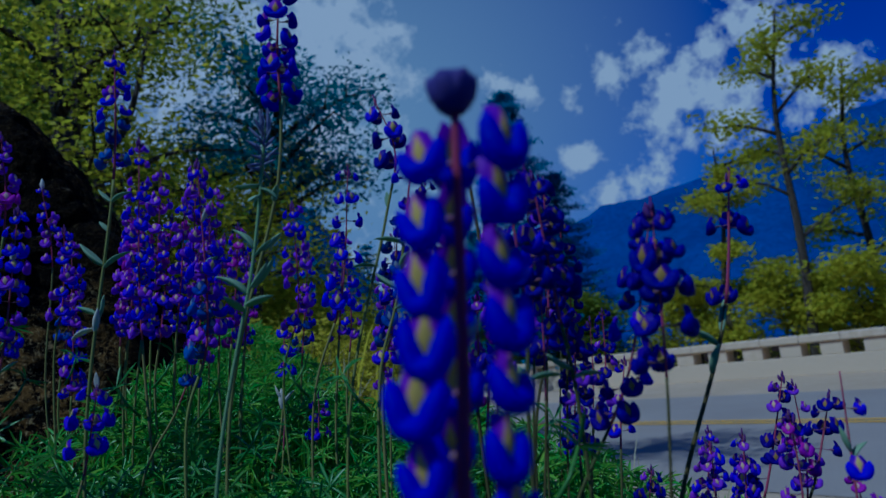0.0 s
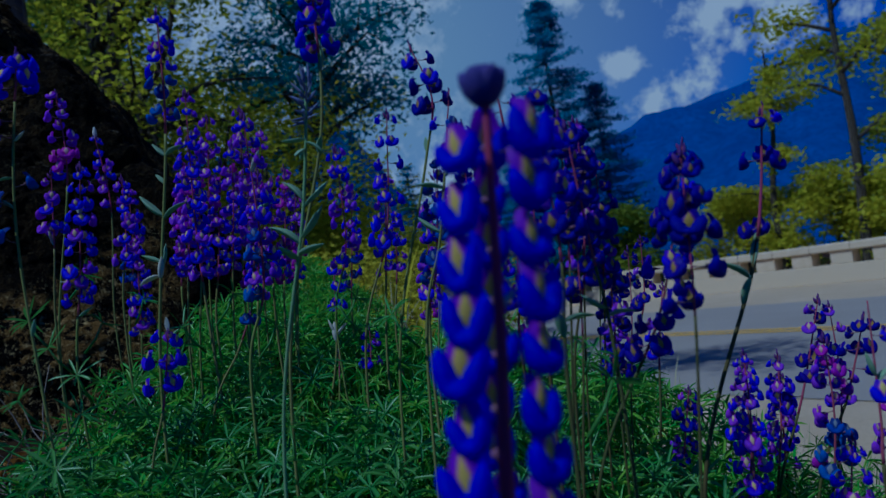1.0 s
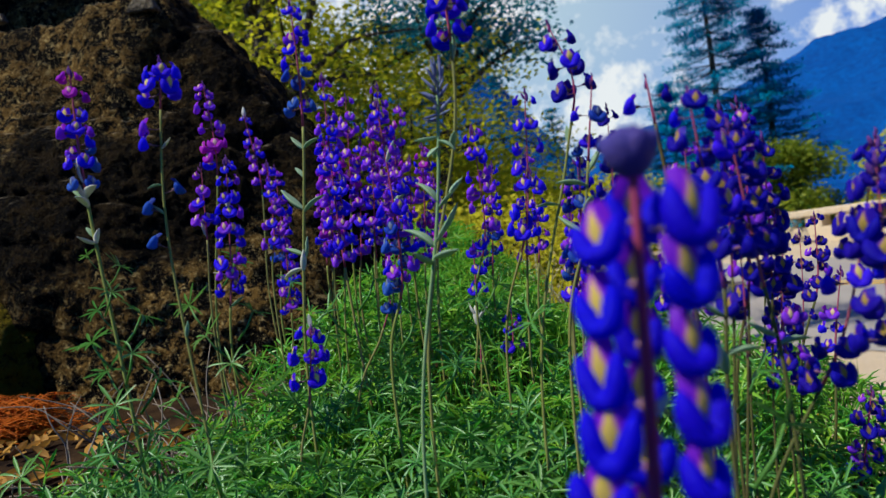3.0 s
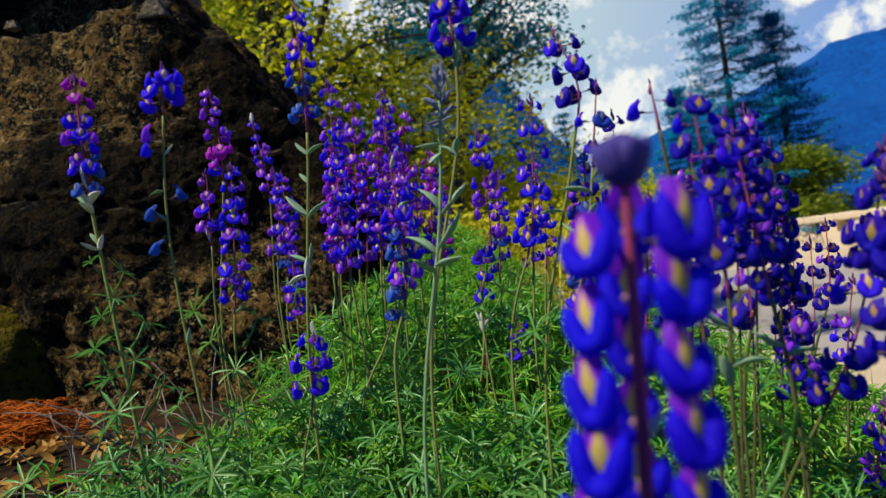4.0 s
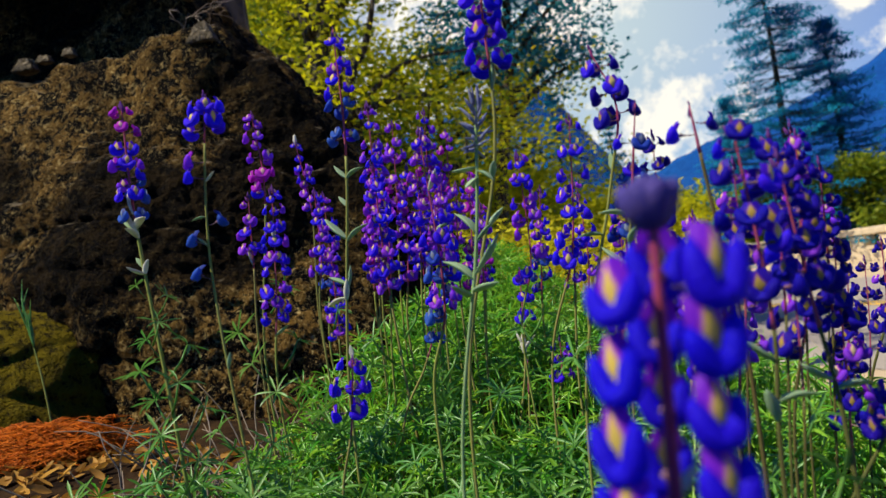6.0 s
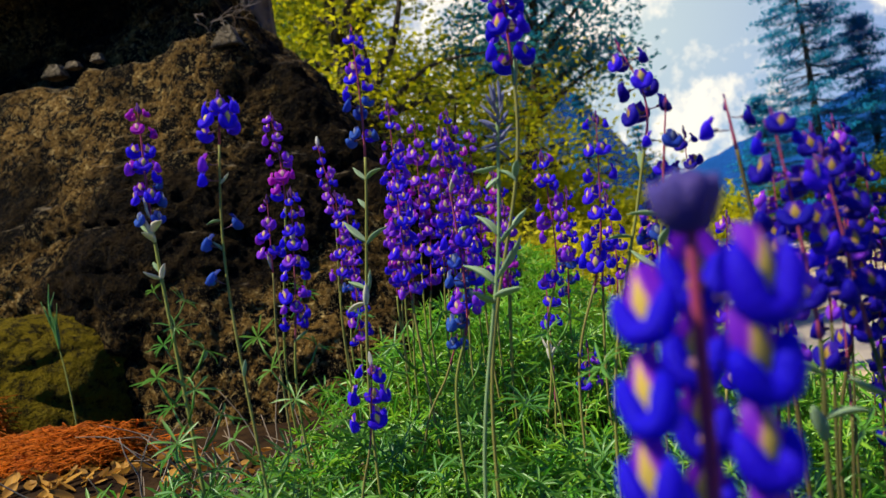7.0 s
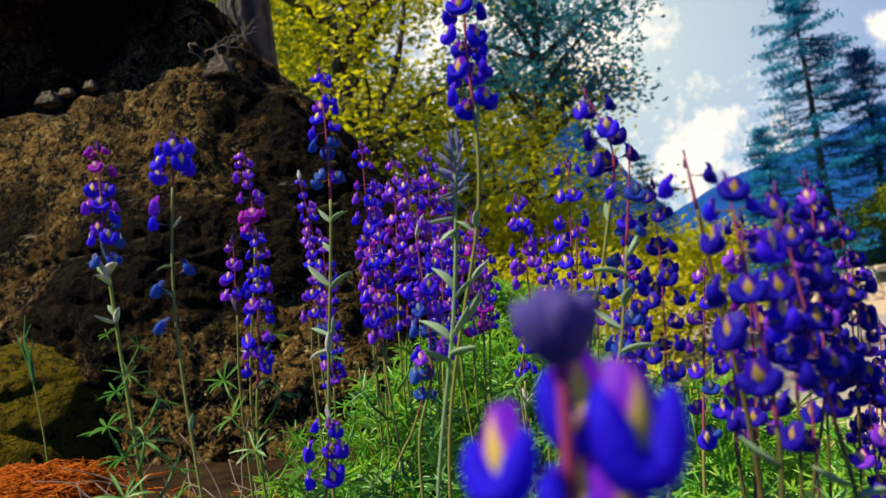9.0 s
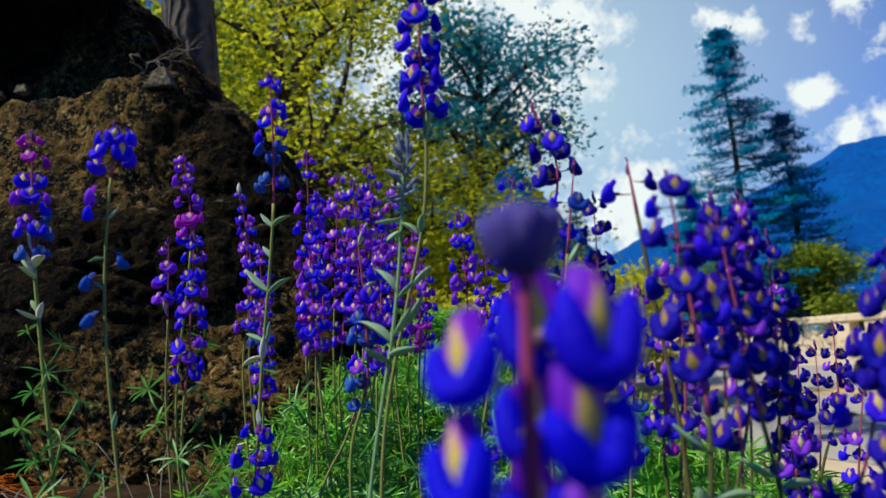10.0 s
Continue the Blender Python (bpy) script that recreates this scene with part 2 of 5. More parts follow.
k = Mat("bark", 0.9, 0.2)
w = k.node("ShaderNodeTexWave", Scale=6.0, Distortion=6.0, Detail=4.0)
w.bands_direction = "X"
k.t.links.new(k.where(), w.inputs["Vector"])
k.color(k.mix(w.outputs["Fac"], (0.035, 0.028, 0.02), (0.10, 0.08, 0.055)))
k.bump(w.outputs["Fac"], 0.8, 0.03)
BARK = k.m

MEADOW = leafy("meadow_blade", (0.62, 0.50, 0.02), (0.75, 0.62, 0.03), (0.34, 0.40, 0.02), 0.4, 0.6, "island")
YELLOWLEAF = leafy("yellow_green_leaf", (0.46, 0.47, 0.012), (0.76, 0.63, 0.015), (0.36, 0.42, 0.02), 0.6, 0.5, "island")
OAKLEAF = leafy("dark_oak_leaf", (0.012, 0.22, 0.30), (0.06, 0.28, 0.20), (0.008, 0.15, 0.26), 0.45, 0.5, "island")
# needles blued and lightened, the haze of distance put into their colour
NEEDLE = leafy("hazed_needle", (0.004, 0.26, 0.41), (0.012, 0.37, 0.52), (0.003, 0.16, 0.31), 0.42, 0.6, "island")
GREENLEAF = leafy("olive_green_leaf", (0.10, 0.19, 0.015), (0.34, 0.36, 0.02), (0.16, 0.22, 0.02), 0.5, 0.5, "island")
STRAW = leafy("dry_grass", (0.42, 0.36, 0.18), (0.52, 0.46, 0.28), (0.30, 0.28, 0.12), 0.3, 0.7, "island")
REDNEEDLE = leafy("fallen_needle", (0.56, 0.095, 0.002), (0.10, 0.012, 0.001), (0.66, 0.18, 0.006), 0.15, 0.6, "island")
DEADLEAF = leafy("fallen_leaf", (0.48, 0.23, 0.03), (0.14, 0.055, 0.012), (0.50, 0.28, 0.06), 0.25, 0.6)
TWIG = leafy("dead_twig", (0.20, 0.15, 0.10), (0.09, 0.06, 0.035), (0.34, 0.28, 0.21), 0.0, 0.9)

# distance haze painted into the base colour: the forest is blue, not green
k = Mat("hazed_forest_slope", 0.95, 0.1)
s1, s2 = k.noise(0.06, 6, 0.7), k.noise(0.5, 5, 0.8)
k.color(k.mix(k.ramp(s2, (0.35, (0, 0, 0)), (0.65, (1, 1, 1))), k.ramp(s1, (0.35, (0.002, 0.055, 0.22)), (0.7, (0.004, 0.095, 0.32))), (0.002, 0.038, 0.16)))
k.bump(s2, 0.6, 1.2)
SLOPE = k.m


# ---- building helpers ----
def to_mesh(name, verts, faces, mats, smooth=True, slots=None):
    me = bpy.data.meshes.new(name)
    me.from_pydata([tuple(v) for v in verts], [], faces)
    for m in mats if isinstance(mats, (list, tuple)) else [mats]:
        me.materials.append(m)
    if slots:
        me.polygons.foreach_set("material_index", slots)
    me.polygons.foreach_set("use_smooth", [smooth] * len(me.polygons))
    me.update()
    return me


def part(name, me, parent, label="", m=None):
    ob = new(name, me)
    ob.parent = parent
    if m is not None:
        ob.matrix_basis = m
    if label:
        tagged(ob, label)
    return ob


def thing(name, at, label, category, group="", kind=""):
    ob = new(name)
    ob.empty_display_size = 0.02
    ob.location = at
    return tagged(ob, label, category, group, kind)


def spline(pts, n):
    """n + 1 points on a smooth curve through pts."""
    pts = [Vector(p) for p in pts]
    ext = [pts[0] * 2 - pts[1]] + pts + [pts[-1] * 2 - pts[-2]]
    out = []
    for i in range(n + 1):
        u = i / n * (len(pts) - 1)
        j = min(int(u), len(pts) - 2)
        f = u - j
        a, b, c, d = ext[j:j + 4]
        out.append(0.5 * ((2 * b) + (c - a) * f + (2 * a - 5 * b + 4 * c - d) * f * f + (3 * b - a - 3 * c + d) * f ** 3))
    return out


def tube(line, radii, sides=6):
    """Vertices and faces of a tapering tube along line."""
    verts, faces = [], []
    n = len(line)
    side = Vector((1, 0, 0))
    for i, p in enumerate(line):
        t = (line[min(i + 1, n - 1)] - line[max(i - 1, 0)]).normalized()
        side = (side - t * side.dot(t))
        side = side.normalized() if side.length > 1e-4 else t.orthogonal().normalized()
        other = t.cross(side)
        r = radii[i] if isinstance(radii, (list, tuple)) else radii
        for q in range(sides):
            a = 2 * math.pi * q / sides
            verts.append(p + (side * math.cos(a) + other * math.sin(a)) * r)
    for i in range(n - 1):
        for q in range(sides):
            a, b = i * sides + q, i * sides + (q + 1) % sides
            faces.append((a, b, b + sides, a + sides))
    faces.append(tuple(reversed(range(sides))))
    faces.append(tuple(range((n - 1) * sides, n * sides)))
    return verts, faces


def join(*pieces):
    """One list of vertices and faces from several."""
    verts, faces = [], []
    for v, f in pieces:
        o = len(verts)
        verts += list(v)
        faces += [tuple(i + o for i in q) for q in f]
    return verts, faces


def egg(center, axis, length, wide, thick, sharp=0.0, u=8, v=6, across=None):
    """An ovoid along axis, pointed at its far end by sharp."""
    axis = Vector(axis).normalized()
    s = Vector(across) if across else axis.orthogonal()
    s = (s - axis * s.dot(axis)).normalized()
    o = axis.cross(s)
    verts, faces = [], []
    c = Vector(center)
    verts.append(c - axis * length)
    for i in range(1, v):
        a = math.pi * i / v
        z, r = -math.cos(a), math.sin(a)
        if z > 0:
            r *= 1 - sharp * z
        for q in range(u):
            b = 2 * math.pi * q / u
            verts.append(c + axis * (z * length) + s * (math.cos(b) * r * wide) + o * (math.sin(b) * r * thick))
    verts.append(c + axis * length)
    last = len(verts) - 1
    for q in range(u):
        faces.append((0, 1 + (q + 1) % u, 1 + q))
        faces.append((last, last - u + q, last - u + (q + 1) % u))
    for i in range(v - 2):
        for q in range(u):
            a, b = 1 + i * u + q, 1 + i * u + (q + 1) % u
            faces.append((a, b, b + u, a + u))
    return verts, faces


# ---- lie of the land ----
ROAD_D, ROAD_N = Vector((-0.66, 0.751, 0)), Vector((0.751, 0.66, 0))


def sstep(a, b, x):
    x = max(0.0, min(1.0, (x - a) / (b - a)))
    return x * x * (3 - 2 * x)


def foliage_top(x, y):
    """Height of the leafy mound of the lupine bed."""
    h = 0.30 + 0.22 * max(-0.5, min(y, 1.6) - 0.6) - 0.48 * max(0, x - 0.02) + 0.15 * max(0, -x - 0.1) * max(0, min(y, 1.5) - 0.4)
    return h - 0.55 * max(0, y - 1.05) * sstep(-0.45, 0.0, x)


def ground_z(x, y):
    s = 0.751 * x + 0.66 * y
    bank = min(foliage_top(max(-1.2, min(x, 0.9)), max(-0.8, min(y, 1.6))) - 0.13, 0.36)
    bank = bank + (0.29 - bank) * sstep(0.35, 0.85, -x)
    z = bank + (-0.53 - bank) * sstep(0.95, 2.3, s)
    z += 0.012 * noise.noise(Vector((x * 5, y * 5, 0))) * (1 - sstep(1.5, 3, s))
    # the land rises into the wood behind the boulder
    z += 0.10 * max(0, min(-x - 2.2, 40)) * (1 - sstep(0.5, 3, s)) if x < 0 else 0
    return z


def lines(spans):
    out = []
    for a, b, n in spans:
        out += [a + (b - a) * i / n for i in range(n)]
    return out + [spans[-1][1]]


gx = lines(((-900, -60, 8), (-60, -4, 14), (-4, -1.5, 16), (-1.5, 1.2, 54), (1.2, 5, 18), (5, 40, 14), (40, 900, 8)))
gy = lines(((-900, -40, 6), (-40, -3, 10), (-3, 0, 12), (0, 2.2, 44), (2.2, 8, 24), (8, 60, 20), (60, 1200, 8)))
gv = [(x, y, ground_z(x, y)) for y in gy for x in gx]
nx = len(gx)
gf = [(j * nx + i, j * nx + i + 1, (j + 1) * nx + i + 1, (j + 1) * nx + i) for j in range(len(gy) - 1) for i in range(nx - 1)]
tagged(new("ground", to_mesh("ground", gv, gf, SOIL)), "dark brown soil of a sloping roadside bank", "ground", kind="structure")


def strip(name, s0, s1, z, mat, label, l0=-60, l1=160, n=60):
    """A flat band along the road, from s0 to s1 across it."""
    v, f = [], []
    for i in range(n + 1):
        l = l0 + (l1 - l0) * i / n
        for s in (s0, s1):
            p = ROAD_D * l + ROAD_N * s
            v.append((p.x, p.y, z))
    for i in range(n):
        f.append((2 * i, 2 * i + 1, 2 * i + 3, 2 * i + 2))
    return tagged(new(name, to_mesh(name, v, f, mat)), label, name.split("_")[0], kind="structure")


strip("road", 4.5, 12.4, -0.500, ASPHALT, "grey worn asphalt road with yellow centre lines")
strip("verge", 1.9, 4.6, -0.506, GRAVEL, "pale sandy gravel along the near road edge")
strip("verge", 12.35, 19.5, -0.504, GRAVEL, "sandy gravel shoulder before the stone parapet")
strip("marking", 8.05, 8.17, -0.494, YELLOW, "worn yellow centre line painted on the asphalt")
strip("marking", 8.29, 8.41, -0.494, YELLOW, "worn yellow centre line painted on the asphalt")


# ---- parapet along the far side of the road ----
def box(x0, x1, y0, y1, z0, z1, b=0.012):
    """A block with chamfered edges."""
    v, f = [], []
    for z, i in ((z0, b), (z0 + b, 0), (z1 - b, 0), (z1, b)):
        for x, y in ((x0 + i, y0 + i), (x1 - i, y0 + i), (x1 - i, y1 - i), (x0 + i, y1 - i)):
            v.append((x, y, z))
    for r in range(3):
        for q in range(4):
            a, c = r * 4 + q, r * 4 + (q + 1) % 4
            f.append((a, c, c + 4, a + 4))
    f += [(3, 2, 1, 0), (12, 13, 14, 15)]
    return v, f


PITCH = 0.95
turn = math.atan2(ROAD_D.y, ROAD_D.x)
foot = ROAD_N * 17.6 + ROAD_D * -8
wall = thing("parapet", (foot.x, foot.y, -0.51), "tan stone roadside parapet with square openings under a coping", "parapet", kind="structure")
wall.rotation_euler = (0, 0, turn)
N_BAY = 64
part("base_course", to_mesh("base_course", *box(0, N_BAY * PITCH, -0.22, 0.22, 0, 0.44), MASONRY, False), wall)
pier_me = to_mesh("pier", *box(0, 0.50, -0.19, 0.19, 0.44, 0.74), MASONRY, False)
cope_me = to_mesh("coping_stone", *box(0.006, PITCH - 0.006, -0.25, 0.25, 0.74, 0.94, 0.03), MASONRY, False)
for i in range(N_BAY):
    part("pier", pier_me, wall, m=pose(i * PITCH, 0, 0))
    part("coping_stone", cope_me, wall, m=pose(i * PITCH, 0, 0))


# ---- boulders ----
def boulder(name, center, planes, mat, label, rough=0.03, fine=0.012, n=48, seed=0.0, k=9.0):
    """A weathered block: flat faces (normal, distance from the centre) melted into one another, with cracks and pits."""
    bm = bmesh.new()
    bmesh.ops.create_cube(bm, size=2)
    bmesh.ops.subdivide_edges(bm, edges=bm.edges[:], cuts=n, use_grid_fill=True)
    ps = [(Vector(q).normalized(), d) for q, d in planes]
    for v in bm.verts:
        w = v.co.normalized()
        tot = sum(max(0.0, w.dot(q) / d) ** k for q, d in ps)
        p = w * (tot ** (-1 / k))
        o = Vector((seed, seed * 2, 0))
        r = noise.fractal(p * 2.0 + o, 1.0, 2.0, 4) * rough
        ridge = abs(noise.noise(p * Vector((2.2, 2.2, 3.4)) + o * 3))
        r -= max(0, 0.05 - ridge) * rough * 5
        cell = noise.voronoi(p * 7 + o)[0]
        r += (min(0.5, cell[1] - cell[0]) - 0.2) * fine * 1.6
        slab = noise.voronoi(p * Vector((2.6, 2.6, 4.2)) + o)[0]
        r += (min(0.45, slab[1] - slab[0]) - 0.2) * rough * 0.55
        r += noise.fractal(p * 22 + o, 0.6, 2.1, 4) * fine * 0.42
        r -= max(0, 0.10 - abs(noise.noise(p * Vector((5, 5, 8)) + o * 2))) * fine * 3.0
        v.co = p + w * r
    me = bpy.data.meshes.new(name)
    bm.to_mesh(me)
    bm.free()
    me.materials.append(mat)
    me.polygons.foreach_set("use_smooth", [True] * len(me.polygons))
    ob = new(name, me)
    ob.location = center
    return tagged(ob, label, "boulder")


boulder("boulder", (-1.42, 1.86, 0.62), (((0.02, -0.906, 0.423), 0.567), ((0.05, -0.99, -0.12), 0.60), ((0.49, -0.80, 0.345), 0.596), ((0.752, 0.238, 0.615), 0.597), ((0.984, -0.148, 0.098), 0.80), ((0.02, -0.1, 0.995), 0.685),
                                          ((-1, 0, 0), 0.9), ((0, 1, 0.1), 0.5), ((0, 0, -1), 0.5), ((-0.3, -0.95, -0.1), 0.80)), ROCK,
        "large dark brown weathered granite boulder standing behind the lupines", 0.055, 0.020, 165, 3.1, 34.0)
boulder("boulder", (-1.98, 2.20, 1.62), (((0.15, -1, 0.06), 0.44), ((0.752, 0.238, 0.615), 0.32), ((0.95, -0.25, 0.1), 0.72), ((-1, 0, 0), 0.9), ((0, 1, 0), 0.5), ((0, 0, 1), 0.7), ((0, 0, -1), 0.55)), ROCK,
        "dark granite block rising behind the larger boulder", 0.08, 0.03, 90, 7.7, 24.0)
# mostly out of view, added overhead so that the recess below lies in shade
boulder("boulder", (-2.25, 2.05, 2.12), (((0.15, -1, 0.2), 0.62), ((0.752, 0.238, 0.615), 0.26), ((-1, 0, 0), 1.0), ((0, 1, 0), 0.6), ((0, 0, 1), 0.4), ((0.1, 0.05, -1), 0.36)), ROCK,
        "dark granite slab added overhead to shade the block below", 0.06, 0.02, 60, 9.4, 20.0)
boulder("boulder", (-1.62, 1.17, 0.36), (((0.6, -0.5, 0.6), 0.24), ((0.2, -1, 0.2), 0.26), ((1, 0, 0), 0.32), ((0, 0, 1), 0.22), ((-1, 0, 0), 0.5), ((0, 1, 0), 0.3), ((0, 0, -1), 0.2)), MOSSY,
        "small olive mossy boulder leaning on the large one", 0.03, 0.014, 60, 12.3, 6.0)


PALEROCK = boulder_skin("pale_stone", (0.10, 0.08, 0.05), (0.30, 0.24, 0.15), (0.60, 0.52, 0.38))
for x, y, z, r, q in ((-1.115, 1.565, 1.235, 0.028, 1.2), (-1.776, 1.585, 1.322, 0.026, 0.8), (-1.705, 1.59, 1.326, 0.019, 0.45), (-1.62, 1.60, 1.325, 0.014, 0.7)):
    tagged(boulder("stone", (x, y, z), (((0.3, -1, 0.3), r * 0.6), ((1, 0.2, 0.5), r * 0.7), ((-1, 0.1, 0.4), r * 0.9), ((0, 0, 1), r * q), ((0, 1, 0), r), ((0, 0, -1), r)), PALEROCK,
                   "pale angular stone lying on top of the boulder", 0.004, 0.003, 10, r * 90, 14.0), category="stone")


# ---- lupines ----
def petal_grid(cols, rows, shape):
    """A petal with thickness from shape(u, v), u across from -1 to 1 and v up from 0 to 1."""
    v, f, uv = [], [], []
    for j in range(rows + 1):
        for i in range(cols + 1):
            a, b = -1 + 2 * i / cols, j / rows
            v.append(Vector(shape(a, b)))
            uv.append(((a + 1) / 2, b))
    w = cols + 1
    f = [(j * w + i, j * w + i + 1, (j + 1) * w + i + 1, (j + 1) * w + i) for j in range(rows) for i in range(cols)]
    return v, f, uv


def floret_meshes(tone, seed):
    """The two meshes of a flower one unit long that points along +x: wings with calyx and stalk, and the banner behind them."""
    rnd = random.Random(seed)
    reach, lift, splay, lean = rnd.uniform(0.25, 0.31), rnd.uniform(0.48, 0.66), rnd.uniform(0.10, 0.45), rnd.uniform(-0.10, 0.12)
    wv, wf = [], []
    # the wings: one full heart-shaped cup whose sides rise into two ovate, pointed lobes
    for i in range(15):
        a = -1 + i / 7
        w, q = a * 1.57, abs(a)
        up = max(0, q - 0.38) / 0.62
        c = Vector((0.80 + 0.12 * (1 - q * q) + lean * q * q, reach * math.sin(w) * (1 + splay * q ** 3), 0.22 - 0.22 * math.cos(w) + lift * up))
        along = Vector((0, math.cos(w) + 0.25 * up * splay, math.copysign(1, a) * (abs(math.sin(w)) + up))).normalized()
        side = Vector((1, 0, 0)).cross(along)
        full = max(0.02, 1 - q ** 3.6) ** 0.62
        for j in range(10):
            b = 2 * math.pi * j / 10
            wv.append(c + Vector((math.cos(b) * (0.29 - 0.05 * q) * full, 0, 0)) + side * (math.sin(b) * (0.235 - 0.055 * q) * full))
    for i in range(14):
        for j in range(10):
            k0, k1 = i * 10 + j, i * 10 + (j + 1) % 10
            wf.append((k0, k1, k1 + 10, k0 + 10))
    wf += [tuple(reversed(range(10))), tuple(range(140, 150))]
    cv, cf = join(tube([Vector((0, 0, 0)), Vector((0.28, 0, 0.05)), Vector((0.54, 0, 0.16))], [0.035, 0.035, 0.05], 5),
                  egg((0.58, 0, 0.20), (1, 0, 0.5), 0.15, 0.11, 0.11, 0, 6, 4))
    verts, faces = join((wv, wf), (cv, cf))
    me = to_mesh("floret", verts, faces, [WING[tone], CALYX], True, [0] * len(wf) + [1] * len(cf))
    back = rnd.uniform(0.06, 0.26)
    tall = rnd.uniform(0.96, 1.18)

    def shape(u, v):
        half = 0.27 * math.sin(math.pi * min(1, 0.26 + v * 0.62)) ** 0.7
        notch = 0.12 * (1 - abs(u)) * v ** 4
        return (0.90 + 0.04 * math.sin(math.pi * v) - back * v * v - 0.22 * abs(u) ** 1.4 * (0.3 + 0.7 * v), u * half, 0.06 + tall * v - notch - 0.10 * u * u * v)

    v, f, uv = petal_grid(8, 6, shape)
    ban = to_mesh("banner", v, f, BANNER[tone])
    layer = ban.uv_layers.new(name="petal")
    for p in ban.polygons:
        for li, vi in zip(p.loop_indices, p.vertices):
            layer.data[li].uv = uv[vi]
    return me, ban


FLORETS = {tone: [floret_meshes(tone, 40 + i) for i in range(4)] for tone in WING}
BUDS = [to_mesh("bud", *egg((0.45, 0, 0.15), (1, 0, 0.6), 0.45, 0.2, 0.16, 0.4, 6, 5), BUD),
        to_mesh("bud", *egg((0.45, 0, 0.15), (1, 0, 1.2), 0.50, 0.17, 0.15, 0.5, 6, 5), BUD)]
CUPS = [to_mesh("bud", *egg((0.55, 0, 0), (1, 0, 0.1), 0.5, 0.34, 0.22, 0.1, 8, 6, (0, 1, 0)), CUP), to_mesh("bud", *egg((0.5, 0, 0), (1, 0, 0), 0.5, 0.2, 0.2, 0.2, 8, 6), POD)]
SILVERBUD = to_mesh("felted_bud", *egg((0.5, 0, 0.1), (1, 0, 0.45), 0.50, 0.105, 0.08, 0.5, 6, 5), SILVER)


def pod_mesh(curl, mat):
    """A felted, folded leaf or pod along +x, one unit long."""
    v, f = [], []
    for i in range(9):
        t = i / 8
        w = 0.17 * math.sin(math.pi * (0.06 + 0.92 * t)) ** 0.8
        c = Vector((t, 0, curl * t * t))
        for q in range(8):
            a = 2 * math.pi * q / 8
            v.append(c + Vector((0, math.cos(a) * w, math.sin(a) * w * 0.38 + abs(math.cos(a)) * w * 0.5)))
    for i in range(8):
        for q in range(8):
            a, b = i * 8 + q, i * 8 + (q + 1) % 8
            f.append((a, b, b + 8, a + 8))
    f += [tuple(reversed(range(8))), tuple(range(64, 72))]
    return to_mesh("pod", v, f, mat)


PODS = [pod_mesh(c, PALELEAF) for c in (0.25, -0.3, 0.05)]
DRYPODS = [pod_mesh(c, POD) for c in (0.3, -0.2)]


def palmate(seed, curl=0.25):
    """Vertices and faces of a palmate leaf with narrow folded leaflets, radius 1, hub at the origin, stalk down."""
    rnd = random.Random(seed)
    n = rnd.choice((7, 8, 9, 9))
    v, f = [], []
    gap = rnd.uniform(0.3, 0.8)
    for i in range(n):
        a = gap + (2 * math.pi - gap) * i / (n - 1) + rnd.uniform(-0.1, 0.1)
        L = rnd.uniform(0.78, 1.08) * (0.8 + 0.2 * math.sin(a / 2))
        W = rnd.uniform(0.040, 0.062)
        rise, bend = rnd.uniform(0.1, 0.45), rnd.uniform(-0.55, 0.15)
        d, s = Vector((math.cos(a), math.sin(a), 0)), Vector((-math.sin(a), math.cos(a), 0))
        o = len(v)
        for t, w in ((0.03, 0.25), (0.33, 0.85), (0.66, 1.0)):
            c = d * (L * t) + Vector((0, 0, rise * t + bend * t * t + curl * 0.1))
            for q in (-1, 0, 1):
                v.append(c + s * (q * W * w) + Vector((0, 0, 0.06 * abs(q) * w)))
        v.append(d * L + Vector((0, 0, rise + bend + curl * 0.1)))
        for r in (0, 3):
            for q in (0, 1):
                f.append((o + r + q, o + r + q + 1, o + r + q + 4, o + r + q + 3))
        f += [(o + 6, o + 7, o + 9), (o + 7, o + 8, o + 9)]
    sv, sf = tube([Vector((0, 0, 0.02)), Vector((0.12, 0.05, -0.7)), Vector((0.1, 0.1, -1.5))], [0.035, 0.04, 0.045], 4)
    return join((v, f), (sv, sf))


LEAVES = [to_mesh("leaf", *palmate(70 + i), LEAF) for i in range(6)]


